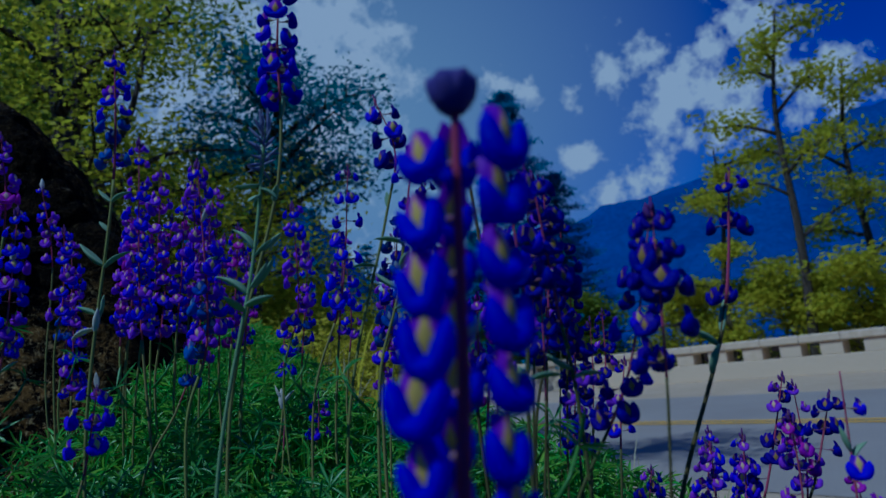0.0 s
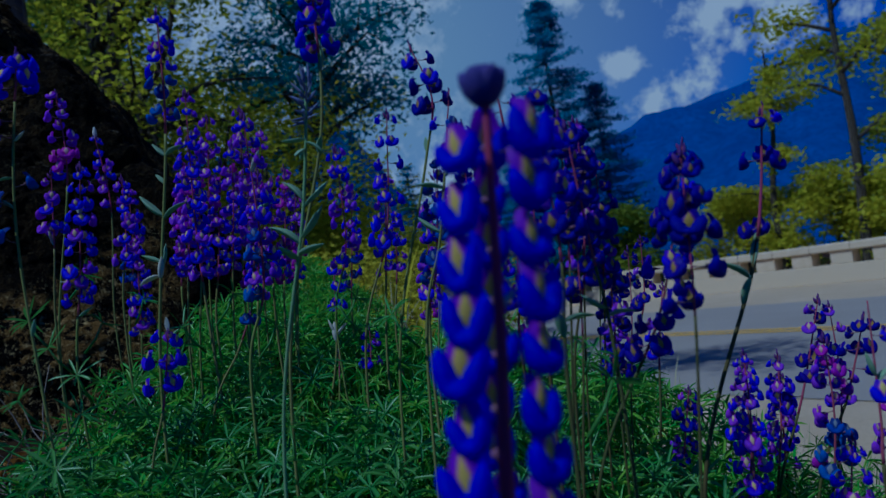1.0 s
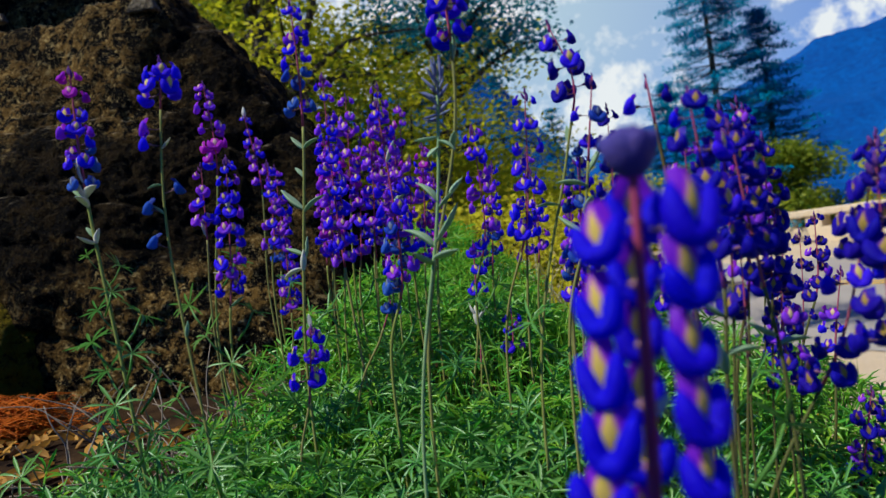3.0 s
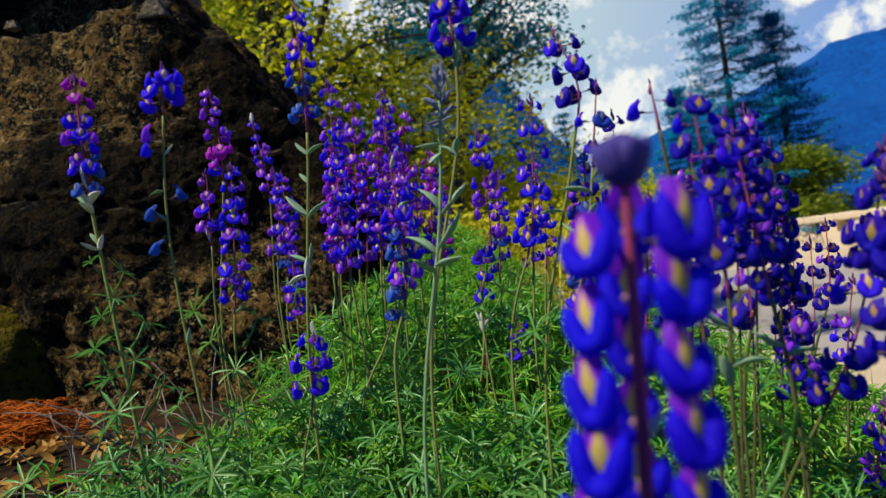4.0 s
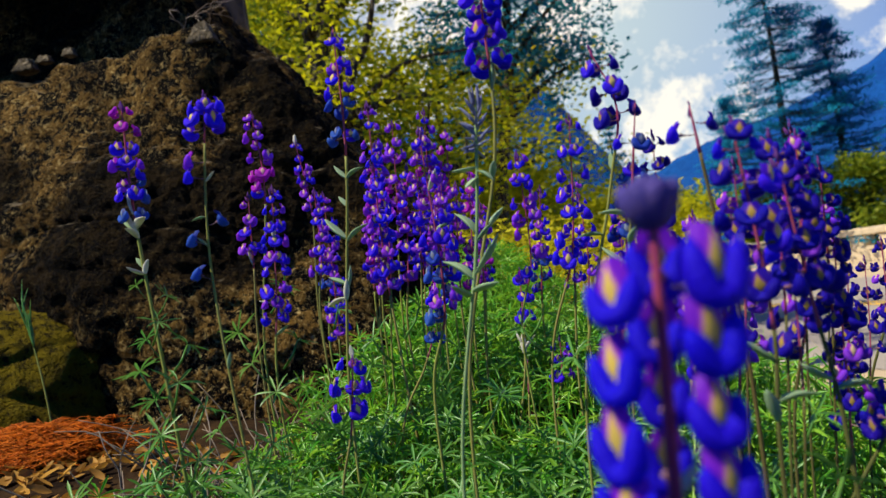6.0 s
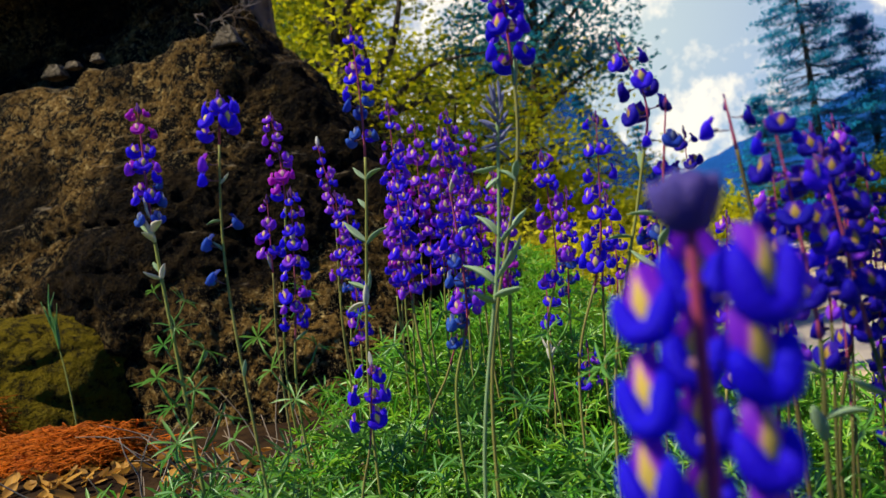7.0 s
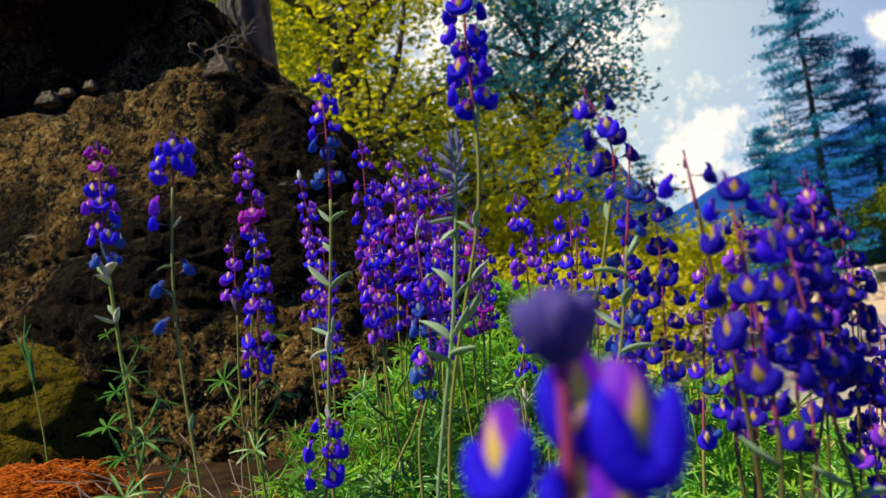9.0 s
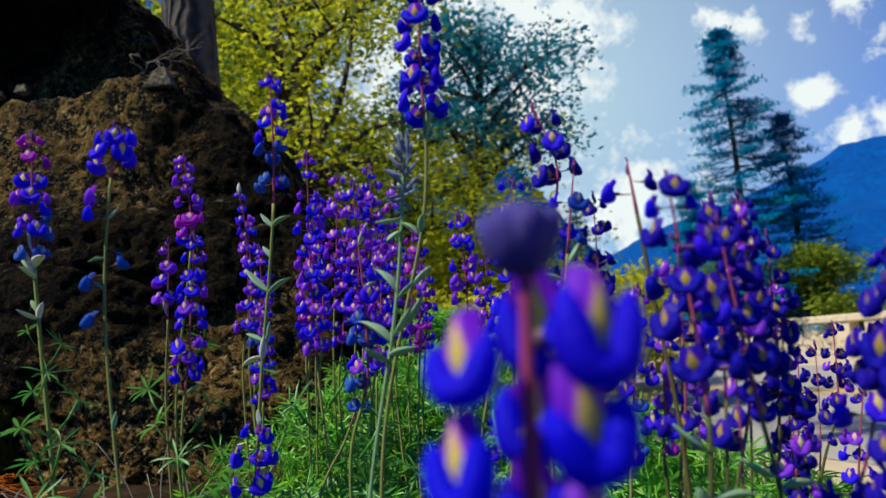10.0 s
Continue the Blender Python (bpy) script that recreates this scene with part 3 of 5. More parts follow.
def lupine(knots, bloom, step, per, size, tone="blue", second="violet", share=0.25, keep=1.0, buds=8, leaves=(), pods=(), thick=0.0016,
           pale=False, az=0.0, seed=0, jitter=20.0, label="", tip="bud", shrink=0.45, low="", group="lupine spikes", start=0.75, budsize=1.0, loose=0.20, high="", alternate=0.5, crown=0.0, turn=0.0, single=()):
    """One flowering lupine. knots: the stem from the soil to the tip; bloom: length of the spike of flowers; step: between whorls;
    leaves: (distance below the tip, heading, length); pods: the same with a rise; single: lone flowers (distance, heading, tone)."""
    rnd = random.Random(seed)
    gap = step
    thick *= 0.8
    base = Vector(knots[0])
    base.z = ground_z(base.x, base.y) - 0.005
    knots = [base] + [Vector(q) for q in knots[1:]]
    lup = thing("lupine", base, label or "blue-violet lupine spike on a slender green stem", "lupine", group)
    line = [q - base for q in spline(knots, 40)]
    run = [0.0]
    for a, b in zip(line, line[1:]):
        run.append(run[-1] + (b - a).length)
    total = run[-1]

    def at(d):
        """The place at d below the tip."""
        d = max(0.0, min(total, total - d))
        for i in range(40):
            if run[i + 1] >= d:
                return line[i].lerp(line[i + 1], (d - run[i]) / max(1e-6, run[i + 1] - run[i]))
        return line[-1]

    cut = next((i for i in range(41) if run[i] >= total - bloom - 0.01), 40)
    cut = max(2, min(38, cut))
    end = 40 if crown else 41
    part("stem", to_mesh("stem", *tube(line[:cut + 1], [thick * (1.25 - 0.35 * i / 40) for i in range(cut + 1)]), PALESTEM if pale else DARKSTEM if base.x > 0.02 else STEM), lup)
    part("flower_stalk", to_mesh("flower_stalk", *tube(line[cut:end], [thick * (0.95 - 0.55 * (i / (40 - cut + 0.01))) for i in range(end - cut)]), PALESTEM if pale else RACHIS), lup)
    d, w = gap * start, 0
    while d < bloom:
        f = d / bloom
        grow = 1 - shrink * max(0, 1 - f * 2.6)
        for i in range(per):
            if rnd.random() > keep * (1.0 if crown else 0.76):
                continue
            a = az + 360 / per * (i + alternate * (w % 2)) + rnd.uniform(-jitter, jitter)
            e = rnd.uniform(-14, -4) if crown else rnd.uniform(-28, -2) + 10 * max(0, 1 - f * 3)
            kind = second if rnd.random() < share else tone
            if low and f > 0.66 and rnd.random() < 0.6:
                kind = low
            if high and f < 0.32:
                kind = high
            s = size * grow * rnd.uniform(0.95, 1.2)
            wings, ban = FLORETS[kind][rnd.randrange(4)]
            m = Matrix.Translation(at(d + rnd.uniform(-loose, loose) * gap + (0.30 * gap if crown and i == 0 else 0)) + Vector((0, 0, 0.12 * s))) @ pose(0, 0, 0, rnd.uniform(-14, 14), -e, a) @ Matrix.Diagonal((s, s * (1.26 if crown else rnd.uniform(1.25, 1.55)), s * (0.90 if crown else rnd.uniform(0.60, 0.76)), 1))
            side = math.sin(radians(a - 284))
            m = m @ Matrix.Translation((0.62, 0, 0)) @ pose(0, 0, 0, 0, 0, -turn * side if abs(side) > 0.3 else 0) @ Matrix.Translation((-0.62, 0, 0))
            fl = part("floret", wings, lup, m=m)
            part("banner", ban, fl)
        d += gap
        w += 1
    for i, (dist, head, kind) in enumerate(single):
        wings, ban = FLORETS[kind][i % 4]
        s = size * 1.05
        fl = part("floret", wings, lup, m=Matrix.Translation(at(dist)) @ pose(0, 0, 0, 0, 12 - 6 * i, head) @ Matrix.Diagonal((s, s * 1.2, s * 0.72, 1)))
        part("banner", ban, fl)
    for i in range(12 if crown else 0):
        s = size * crown * (1.0 if i < 11 else 0.7)
        up = 58 if i < 6 else 78 if i < 11 else 88
        part("bud", CUPS[i // 11], lup, m=Matrix.Translation(at(0.018)) @ pose(0, 0, 0, 0, -up, az + (60 if i < 6 else 72) * i + 25) @ Matrix.Diagonal((s, s, s, 1)))
    for i in range(buds):
        f = i / max(1, buds)
        a = i * 137.5 + az
        s = size * (0.32 + 0.45 * f) * budsize
        me = SILVERBUD if tip == "felted" else BUDS[i % 2]
        if tip == "felted":
            s = size * rnd.uniform(0.7, 1.15)
        depth = (0.02 + 0.6 * f) * (gap if tip == "bud" else 0.062)
        part("bud", me, lup, m=Matrix.Translation(at(depth)) @ pose(0, 0, 0, 0, (-75 + 50 * f) if tip == "bud" else -60 + 90 * f + rnd.uniform(-25, 25), a + (rnd.uniform(-40, 40) if tip == "felted" else 0)) @ Matrix.Diagonal((s, s, s, 1)))
    for q, (dist, head, length) in enumerate(leaves):
        p = at(dist)
        length *= 0.82
        m = Matrix.Translation(p) @ pose(0, 0, 0, 0, 0, head) @ Matrix.Translation((length * 0.9, 0, length * 0.75)) @ pose(0, 0, 0, rnd.uniform(-20, 20), 38, 0) @ Matrix.Diagonal((length, length, length * 0.8, 1))
        part("leaf", LEAVES[q % 6], lup, m=m)
    for q, (dist, head, rise, length, dry) in enumerate(pods):
        me = (DRYPODS if dry else PODS)[q % (2 if dry else 3)]
        part("seed_pod" if dry else "felted_leaf", me, lup, "cream felted seed pod" if dry else "pale grey-green felted leaf",
             Matrix.Translation(at(dist)) @ pose(0, 0, 0, 0, -rise, head) @ Matrix.Diagonal((length if dry else length * 0.85,) * 3 + (1,)))
    return lup


S = 0.0131
# beside the boulder
lupine(((-0.445, 0.60, 0), (-0.455, 0.592, 0.40), (-0.472, 0.59, 0.60), (-0.473, 0.59, 0.726)), 0.115, 0.0165, 4, S, "blue", "violet", 0.45, 0.95, 7,
       ((0.19, 190, 0.016), (0.21, 10, 0.024), (0.235, 320, 0.026), (0.25, 170, 0.026), (0.265, 20, 0.034), (0.285, 200, 0.034), (0.30, 330, 0.036), (0.315, 170, 0.034), (0.33, 40, 0.036), (0.345, 280, 0.036), (0.36, 190, 0.036), (0.375, 340, 0.036), (0.39, 230, 0.036)),
       ((0.112, 200, 65, 0.026, 1), (0.125, 330, 25, 0.030, 1), (0.13, 170, 35, 0.030, 0), (0.135, 290, 30, 0.026, 1), (0.128, 240, 50, 0.024, 1), (0.165, 160, 40, 0.022, 0), (0.17, 260, 5, 0.02, 1), (0.172, 340, 70, 0.018, 1)),
       0.0021, seed=1, low="faded", high="magenta", label="lupine spike with magenta tip and felted grey pods below")
lupine(((-0.325, 0.55, 0), (-0.334, 0.54, 0.36), (-0.348, 0.54, 0.55), (-0.333, 0.54, 0.694)), 0.040, 0.0165, 4, S * 1.1, "blue", "violet", 0.15, 1.4, 4,
       ((0.30, 200, 0.026), (0.32, 20, 0.03), (0.34, 120, 0.034), (0.36, 300, 0.036), (0.38, 200, 0.038), (0.40, 30, 0.038)), ((0.075, 10, 25, 0.012, 1), (0.105, 200, 10, 0.015, 0), (0.13, 190, 40, 0.016, 0), (0.235, 350, 60, 0.017, 0)),
       0.0014, seed=3, label="nearly bare lupine stem with one crown of blue flowers", az=30,
       single=((0.058, 215, "violet"), (0.072, 225, "blue"), (0.112, 30, "faded"), (0.128, 210, "faded"), (0.158, 215, "faded")))
lupine(((-0.47, 0.79, 0), (-0.482, 0.78, 0.44), (-0.452, 0.78, 0.64), (-0.456, 0.78, 0.745)), 0.115, 0.021, 4, S, "blue", "violet", 0.35, 0.9, 6,
       ((0.24, 40, 0.035), (0.29, 200, 0.04)), (), 0.0016, seed=4, low="magenta", high="violet")
lupine(((-0.40, 0.71, 0), (-0.411, 0.70, 0.41), (-0.398, 0.70, 0.52), (-0.386, 0.70, 0.635)), 0.15, 0.0165, 4, S * 0.95, "blue", "violet", 0.3, 0.95, 8,
       ((0.19, 30, 0.034), (0.21, 190, 0.036), (0.24, 300, 0.036)), ((0.055, 300, 70, 0.018, 1), (0.13, 200, 40, 0.02, 1), (0.16, 20, 30, 0.022, 0)), 0.0016, seed=5)
lupine(((-0.435, 0.72, 0), (-0.44, 0.715, 0.45), (-0.43, 0.71, 0.55), (-0.425, 0.71, 0.635)), 0.075, 0.017, 4, S * 0.9, "violet", "blue", 0.5, 0.9, 5,
       (), ((0.08, 180, 60, 0.018, 1),), 0.0014, seed=6, label="violet lupine spike crowded among its neighbours")
lupine(((-0.44, 0.86, 0), (-0.44, 0.85, 0.48), (-0.428, 0.85, 0.56), (-0.425, 0.85, 0.65)), 0.11, 0.018, 4, S * 0.95, "violet", "blue", 0.5, 0.9, 6, ((0.18, 0, 0.035),), (), 0.0015, seed=7)
lupine(((-0.59, 1.11, 0), (-0.598, 1.10, 0.48), (-0.585, 1.10, 0.66), (-0.601, 1.10, 0.785)), 0.13, 0.021, 4, S, "blue", "violet", 0.4, 0.9, 7, (), ((0.01, 300, 80, 0.02, 1),), 0.0017, seed=8)
# the tall ones in the middle
lupine(((-0.315, 0.68, 0), (-0.310, 0.676, 0.42), (-0.279, 0.675, 0.64), (-0.274, 0.675, 0.772)), 0.118, 0.0225, 4, S, "blue", "violet", 0.35, 0.9, 3,
       ((0.36, 40, 0.034), (0.40, 190, 0.036)),
       ((0.150, 160, 30, 0.026, 0), (0.150, 350, 35, 0.026, 0), (0.178, 150, 40, 0.022, 0), (0.21, 170, 30, 0.04, 0), (0.213, 20, 50, 0.032, 0), (0.255, 165, 20, 0.03, 0), (0.262, 40, 60, 0.03, 0), (0.268, 170, -5, 0.026, 1), (0.272, 330, 60, 0.022, 1)),
       0.0019, seed=9, low="faded", label="tall lupine with open flowers above felted grey-green leaves")
lupine(((-0.300, 0.81, 0), (-0.309, 0.80, 0.42), (-0.314, 0.80, 0.56), (-0.309, 0.80, 0.728)), 0.22, 0.0185, 4, S, "blue", "violet", 0.4, 0.95, 9, ((0.27, 20, 0.04), (0.3, 200, 0.04)), (), 0.0018, seed=10)
lupine(((-0.40, 0.96, 0), (-0.41, 0.95, 0.44), (-0.407, 0.95, 0.54), (-0.377, 0.95, 0.715)), 0.20, 0.020, 4, S, "violet", "blue", 0.5, 0.95, 8, (), (), 0.0018, seed=11)
lupine(((-0.225, 0.69, 0), (-0.222, 0.68, 0.40), (-0.198, 0.68, 0.49), (-0.200, 0.68, 0.655)), 0.185, 0.0185, 4, S * 1.05, "blue", "violet", 0.45, 0.92, 7,
       ((0.24, 30, 0.036),), ((0.06, 340, 40, 0.022, 1), (0.10, 60, 40, 0.026, 0)), 0.0018, seed=12, low="faded", label="full lupine spike with purple older flowers at its foot")
lupine(((-0.36, 0.96, 0), (-0.367, 0.95, 0.44), (-0.355, 0.95, 0.53), (-0.335, 0.95, 0.675)), 0.16, 0.020, 4, S, "violet", "blue", 0.4, 0.95, 7, (), (), 0.0018, seed=13)
lupine(((-0.265, 0.92, 0), (-0.27, 0.91, 0.42), (-0.262, 0.90, 0.52), (-0.250, 0.90, 0.63)), 0.13, 0.020, 4, S, "blue", "violet", 0.5, 0.95, 7, (), (), 0.0017, seed=14)
lupine(((-0.165, 0.60, 0), (-0.150, 0.588, 0.42), (-0.100, 0.585, 0.60), (-0.093, 0.585, 0.72), (-0.084, 0.585, 0.80)), 0.135, 0.0225, 4, S * 1.1, "rosy", "blue", 0.2, 1.2, 6,
       ((0.42, 20, 0.036),), ((0.15, 30, 70, 0.03, 0), (0.22, 300, 60, 0.02, 0), (0.26, 40, 40, 0.028, 0), (0.29, 20, 40, 0.035, 0)), 0.0016, seed=15, label="tallest lupine, dark blue whorls high on a brown stem")
lupine(((-0.165, 0.56, 0), (-0.150, 0.552, 0.37), (-0.114, 0.55, 0.53), (-0.098, 0.55, 0.637)), 0.0, 0.02, 0, S * 1.15, buds=34, tip="felted", pale=True, thick=0.0017, seed=16,
       pods=((0.050, 190, -15, 0.022, 0), (0.053, 340, -20, 0.020, 0), (0.058, 250, -30, 0.020, 0), (0.060, 120, -25, 0.02, 0), (0.100, 160, 62, 0.030, 0), (0.105, 20, 40, 0.022, 0), (0.130, 20, 40, 0.030, 0), (0.134, 165, 50, 0.036, 0), (0.142, 330, 5, 0.034, 0), (0.146, 250, 10, 0.028, 0)),
       leaves=((0.30, 90, 0.03),), label="pale felted lupine shoot with silvery unopened buds")
lupine(((-0.155, 0.81, 0), (-0.163, 0.80, 0.43), (-0.141, 0.80, 0.52), (-0.140, 0.80, 0.635)), 0.135, 0.0195, 4, S, "blue", "violet", 0.45, 0.95, 8, ((0.2, 30, 0.035),), (), 0.0013, seed=17)
lupine(((-0.125, 0.73, 0), (-0.115, 0.72, 0.41), (-0.079, 0.72, 0.52), (-0.063, 0.72, 0.645)), 0.15, 0.020, 4, S, "blue", "blue", 0.3, 0.95, 6, ((0.22, 200, 0.035),), (), 0.0014, seed=18)
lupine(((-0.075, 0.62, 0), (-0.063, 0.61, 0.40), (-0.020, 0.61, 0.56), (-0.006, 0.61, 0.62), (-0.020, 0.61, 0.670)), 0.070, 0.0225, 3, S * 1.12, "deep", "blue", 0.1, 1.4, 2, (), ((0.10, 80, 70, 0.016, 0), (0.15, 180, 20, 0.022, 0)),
       0.0013, seed=19, label="arching lupine tip with a few open flowers against the sky")
lupine(((-0.045, 0.58, 0), (-0.033, 0.57, 0.41), (-0.010, 0.57, 0.50), (0.012, 0.57, 0.613)), 0.055, 0.019, 3, S * 0.85, "blue", "faded", 0.4, 0.85, 3, ((0.2, 200, 0.034),),
       ((0.07, 30, 40, 0.026, 0), (0.08, 190, 30, 0.026, 0), (0.10, 300, 30, 0.024, 0), (0.115, 160, 25, 0.028, 0), (0.13, 20, 20, 0.03, 0)), 0.0013, seed=20)
lupine(((-0.045, 0.66, 0), (-0.04, 0.65, 0.41), (-0.025, 0.65, 0.48), (-0.012, 0.65, 0.575)), 0.13, 0.019, 4, S * 0.95, "faded", "blue", 0.5, 0.9, 5, (), (), 0.0016, seed=21, label="slate-blue fading lupine spike")
lupine(((-0.20, 0.88, 0), (-0.206, 0.866, 0.30), (-0.184, 0.866, 0.40), (-0.174, 0.866, 0.510)), 0.065, 0.021, 4, S, "blue", "violet", 0.3, 0.9, 4, (), ((0.09, 200, 50, 0.02, 1), (0.095, 20, 60, 0.022, 1), (0.10, 280, 70, 0.024, 1)), 0.0017, seed=22,
       label="short lupine with reddish fading calyxes below the flowers")
lupine(((-0.178, 0.86, 0), (-0.186, 0.85, 0.30), (-0.18, 0.85, 0.37), (-0.176, 0.85, 0.405)), 0.03, 0.018, 3, S * 0.85, "violet", "blue", 0.6, 1.0, 3, (), (), 0.0014, seed=23)
lupine(((-0.16, 0.91, 0), (-0.164, 0.90, 0.32), (-0.151, 0.90, 0.38), (-0.147, 0.90, 0.425)), 0.05, 0.017, 4, S * 0.95, "blue", "violet", 0.3, 0.95, 3, (), (), 0.0015, seed=24, label="small low lupine head above the leaves")
lupine(((-0.310, 0.63, 0), (-0.300, 0.62, 0.32), (-0.282, 0.62, 0.385), (-0.270, 0.62, 0.452)), 0.064, 0.0200, 3, S * 1.1, "blue", "violet", 0.15, 1.4, 3, (), ((0.002, 100, 80, 0.013, 1),), 0.0015, seed=25,
       label="short lupine head of three whorls with yellow hearts", az=215, jitter=10, low="magenta", start=0.55, alternate=0.15, loose=0.08)
lupine(((-0.315, 0.76, 0), (-0.295, 0.75, 0.355), (-0.26, 0.75, 0.42), (-0.242, 0.75, 0.458)), 0.022, 0.017, 4, S, "faded", "faded", 0.1, 1.0, 2, (), (), 0.0015, seed=26, label="small slate-blue withering lupine head")
# the near spike
lupine(((0.024, 0.242, 0), (0.032, 0.232, 0.36), (0.038, 0.232, 0.437), (0.0445, 0.232, 0.5285)), 0.172, 0.0174, 3, 0.0160, "rosy", "rosy", 0.0, 1.4, 0, (), ((0.085, 60, 10, 0.012, 1),), 0.0034, seed=27,
       az=220, jitter=6, turn=36, shrink=0.05, loose=0.08, start=1.95, budsize=1.1, alternate=0.0, crown=0.88, label="near lupine spike with large blue wings and yellow-hearted banners")
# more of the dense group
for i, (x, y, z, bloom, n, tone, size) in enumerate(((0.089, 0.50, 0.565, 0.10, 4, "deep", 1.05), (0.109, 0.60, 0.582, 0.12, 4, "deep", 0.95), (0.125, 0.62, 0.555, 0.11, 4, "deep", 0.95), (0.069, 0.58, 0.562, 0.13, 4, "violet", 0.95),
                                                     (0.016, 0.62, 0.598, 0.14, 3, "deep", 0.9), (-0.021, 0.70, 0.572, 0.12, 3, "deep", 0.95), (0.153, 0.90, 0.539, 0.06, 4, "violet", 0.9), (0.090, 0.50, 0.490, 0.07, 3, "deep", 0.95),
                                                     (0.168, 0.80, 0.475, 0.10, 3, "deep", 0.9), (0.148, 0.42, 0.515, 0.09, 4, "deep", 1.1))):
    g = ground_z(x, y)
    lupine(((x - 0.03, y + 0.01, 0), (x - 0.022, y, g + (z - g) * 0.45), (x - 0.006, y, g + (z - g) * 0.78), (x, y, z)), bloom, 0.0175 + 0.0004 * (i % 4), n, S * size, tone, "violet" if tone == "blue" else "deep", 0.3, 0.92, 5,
           (), (), 0.0010, seed=300 + i, label="blue lupine spike with shade-darkened petals, crowded into the group by the road")
for i, (x, y, z) in enumerate(((-0.311, 0.98, 0.752), (-0.290, 1.0, 0.72), (-0.306, 0.92, 0.685), (-0.248, 0.95, 0.653), (-0.261, 0.88, 0.64), (-0.348, 0.95, 0.738), (-0.33, 1.04, 0.70), (-0.36, 0.90, 0.66))):
    g = ground_z(x, y)
    lupine(((x - 0.03, y + 0.01, 0), (x - 0.024, y, g + (z - g) * 0.45), (x - 0.008, y, g + (z - g) * 0.78), (x, y, z)), 0.13 + 0.008 * (i % 5), 0.0185 + 0.0004 * (i % 4), 4, S, "violet", "magenta" if i % 2 else "blue", 0.35, 0.85, 6,
           (), (), 0.0015, seed=330 + i, low="magenta" if i % 3 == 0 else "", label="purple lupine spike in the thick of the bed")
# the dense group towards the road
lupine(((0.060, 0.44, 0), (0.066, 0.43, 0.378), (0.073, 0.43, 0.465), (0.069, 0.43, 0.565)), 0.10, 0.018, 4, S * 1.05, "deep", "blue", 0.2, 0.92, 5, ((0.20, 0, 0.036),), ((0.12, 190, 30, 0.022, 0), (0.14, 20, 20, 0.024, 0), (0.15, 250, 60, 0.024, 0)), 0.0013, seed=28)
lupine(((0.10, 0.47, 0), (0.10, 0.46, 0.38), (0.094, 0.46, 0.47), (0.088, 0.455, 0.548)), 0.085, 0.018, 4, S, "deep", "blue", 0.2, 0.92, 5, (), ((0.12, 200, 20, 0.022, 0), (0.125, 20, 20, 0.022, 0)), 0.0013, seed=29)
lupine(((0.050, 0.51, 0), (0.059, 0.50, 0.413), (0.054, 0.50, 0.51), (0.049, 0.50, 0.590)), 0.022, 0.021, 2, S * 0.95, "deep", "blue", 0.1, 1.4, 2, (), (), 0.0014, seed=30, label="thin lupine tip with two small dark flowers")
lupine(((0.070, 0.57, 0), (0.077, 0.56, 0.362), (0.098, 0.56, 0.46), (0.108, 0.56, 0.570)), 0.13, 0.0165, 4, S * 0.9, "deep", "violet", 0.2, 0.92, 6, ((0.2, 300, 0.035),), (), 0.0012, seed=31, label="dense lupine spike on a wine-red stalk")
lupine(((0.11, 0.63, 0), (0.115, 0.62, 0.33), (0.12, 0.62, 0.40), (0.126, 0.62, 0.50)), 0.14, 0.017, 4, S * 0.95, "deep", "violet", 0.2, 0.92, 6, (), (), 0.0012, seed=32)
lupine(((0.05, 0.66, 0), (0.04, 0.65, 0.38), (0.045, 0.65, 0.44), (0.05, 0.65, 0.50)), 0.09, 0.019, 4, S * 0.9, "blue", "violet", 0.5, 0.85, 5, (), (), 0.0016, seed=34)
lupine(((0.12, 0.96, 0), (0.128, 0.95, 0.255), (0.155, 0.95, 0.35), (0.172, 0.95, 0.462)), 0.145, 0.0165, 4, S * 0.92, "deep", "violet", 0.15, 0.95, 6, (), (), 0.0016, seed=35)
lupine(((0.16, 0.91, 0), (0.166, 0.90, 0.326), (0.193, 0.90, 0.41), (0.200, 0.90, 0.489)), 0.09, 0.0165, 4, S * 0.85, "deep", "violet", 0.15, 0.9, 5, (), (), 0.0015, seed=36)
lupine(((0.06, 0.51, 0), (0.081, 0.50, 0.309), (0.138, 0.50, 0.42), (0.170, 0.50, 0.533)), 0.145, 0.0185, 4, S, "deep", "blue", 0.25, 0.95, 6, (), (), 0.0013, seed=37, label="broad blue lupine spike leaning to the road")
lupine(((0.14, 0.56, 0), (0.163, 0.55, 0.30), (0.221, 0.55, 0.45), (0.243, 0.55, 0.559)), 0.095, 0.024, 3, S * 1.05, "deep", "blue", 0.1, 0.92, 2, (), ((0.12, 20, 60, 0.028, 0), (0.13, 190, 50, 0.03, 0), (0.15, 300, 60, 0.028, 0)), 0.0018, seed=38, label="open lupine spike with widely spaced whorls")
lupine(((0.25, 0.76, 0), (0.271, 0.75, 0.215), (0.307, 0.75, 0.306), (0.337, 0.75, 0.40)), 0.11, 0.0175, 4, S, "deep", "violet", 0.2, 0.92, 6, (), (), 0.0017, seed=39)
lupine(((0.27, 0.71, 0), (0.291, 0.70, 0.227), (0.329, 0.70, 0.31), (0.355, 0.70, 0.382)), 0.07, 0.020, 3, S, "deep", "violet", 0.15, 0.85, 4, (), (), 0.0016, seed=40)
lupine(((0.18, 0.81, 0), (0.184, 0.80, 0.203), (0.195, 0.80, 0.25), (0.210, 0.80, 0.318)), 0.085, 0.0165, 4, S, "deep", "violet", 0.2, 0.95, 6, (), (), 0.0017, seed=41)
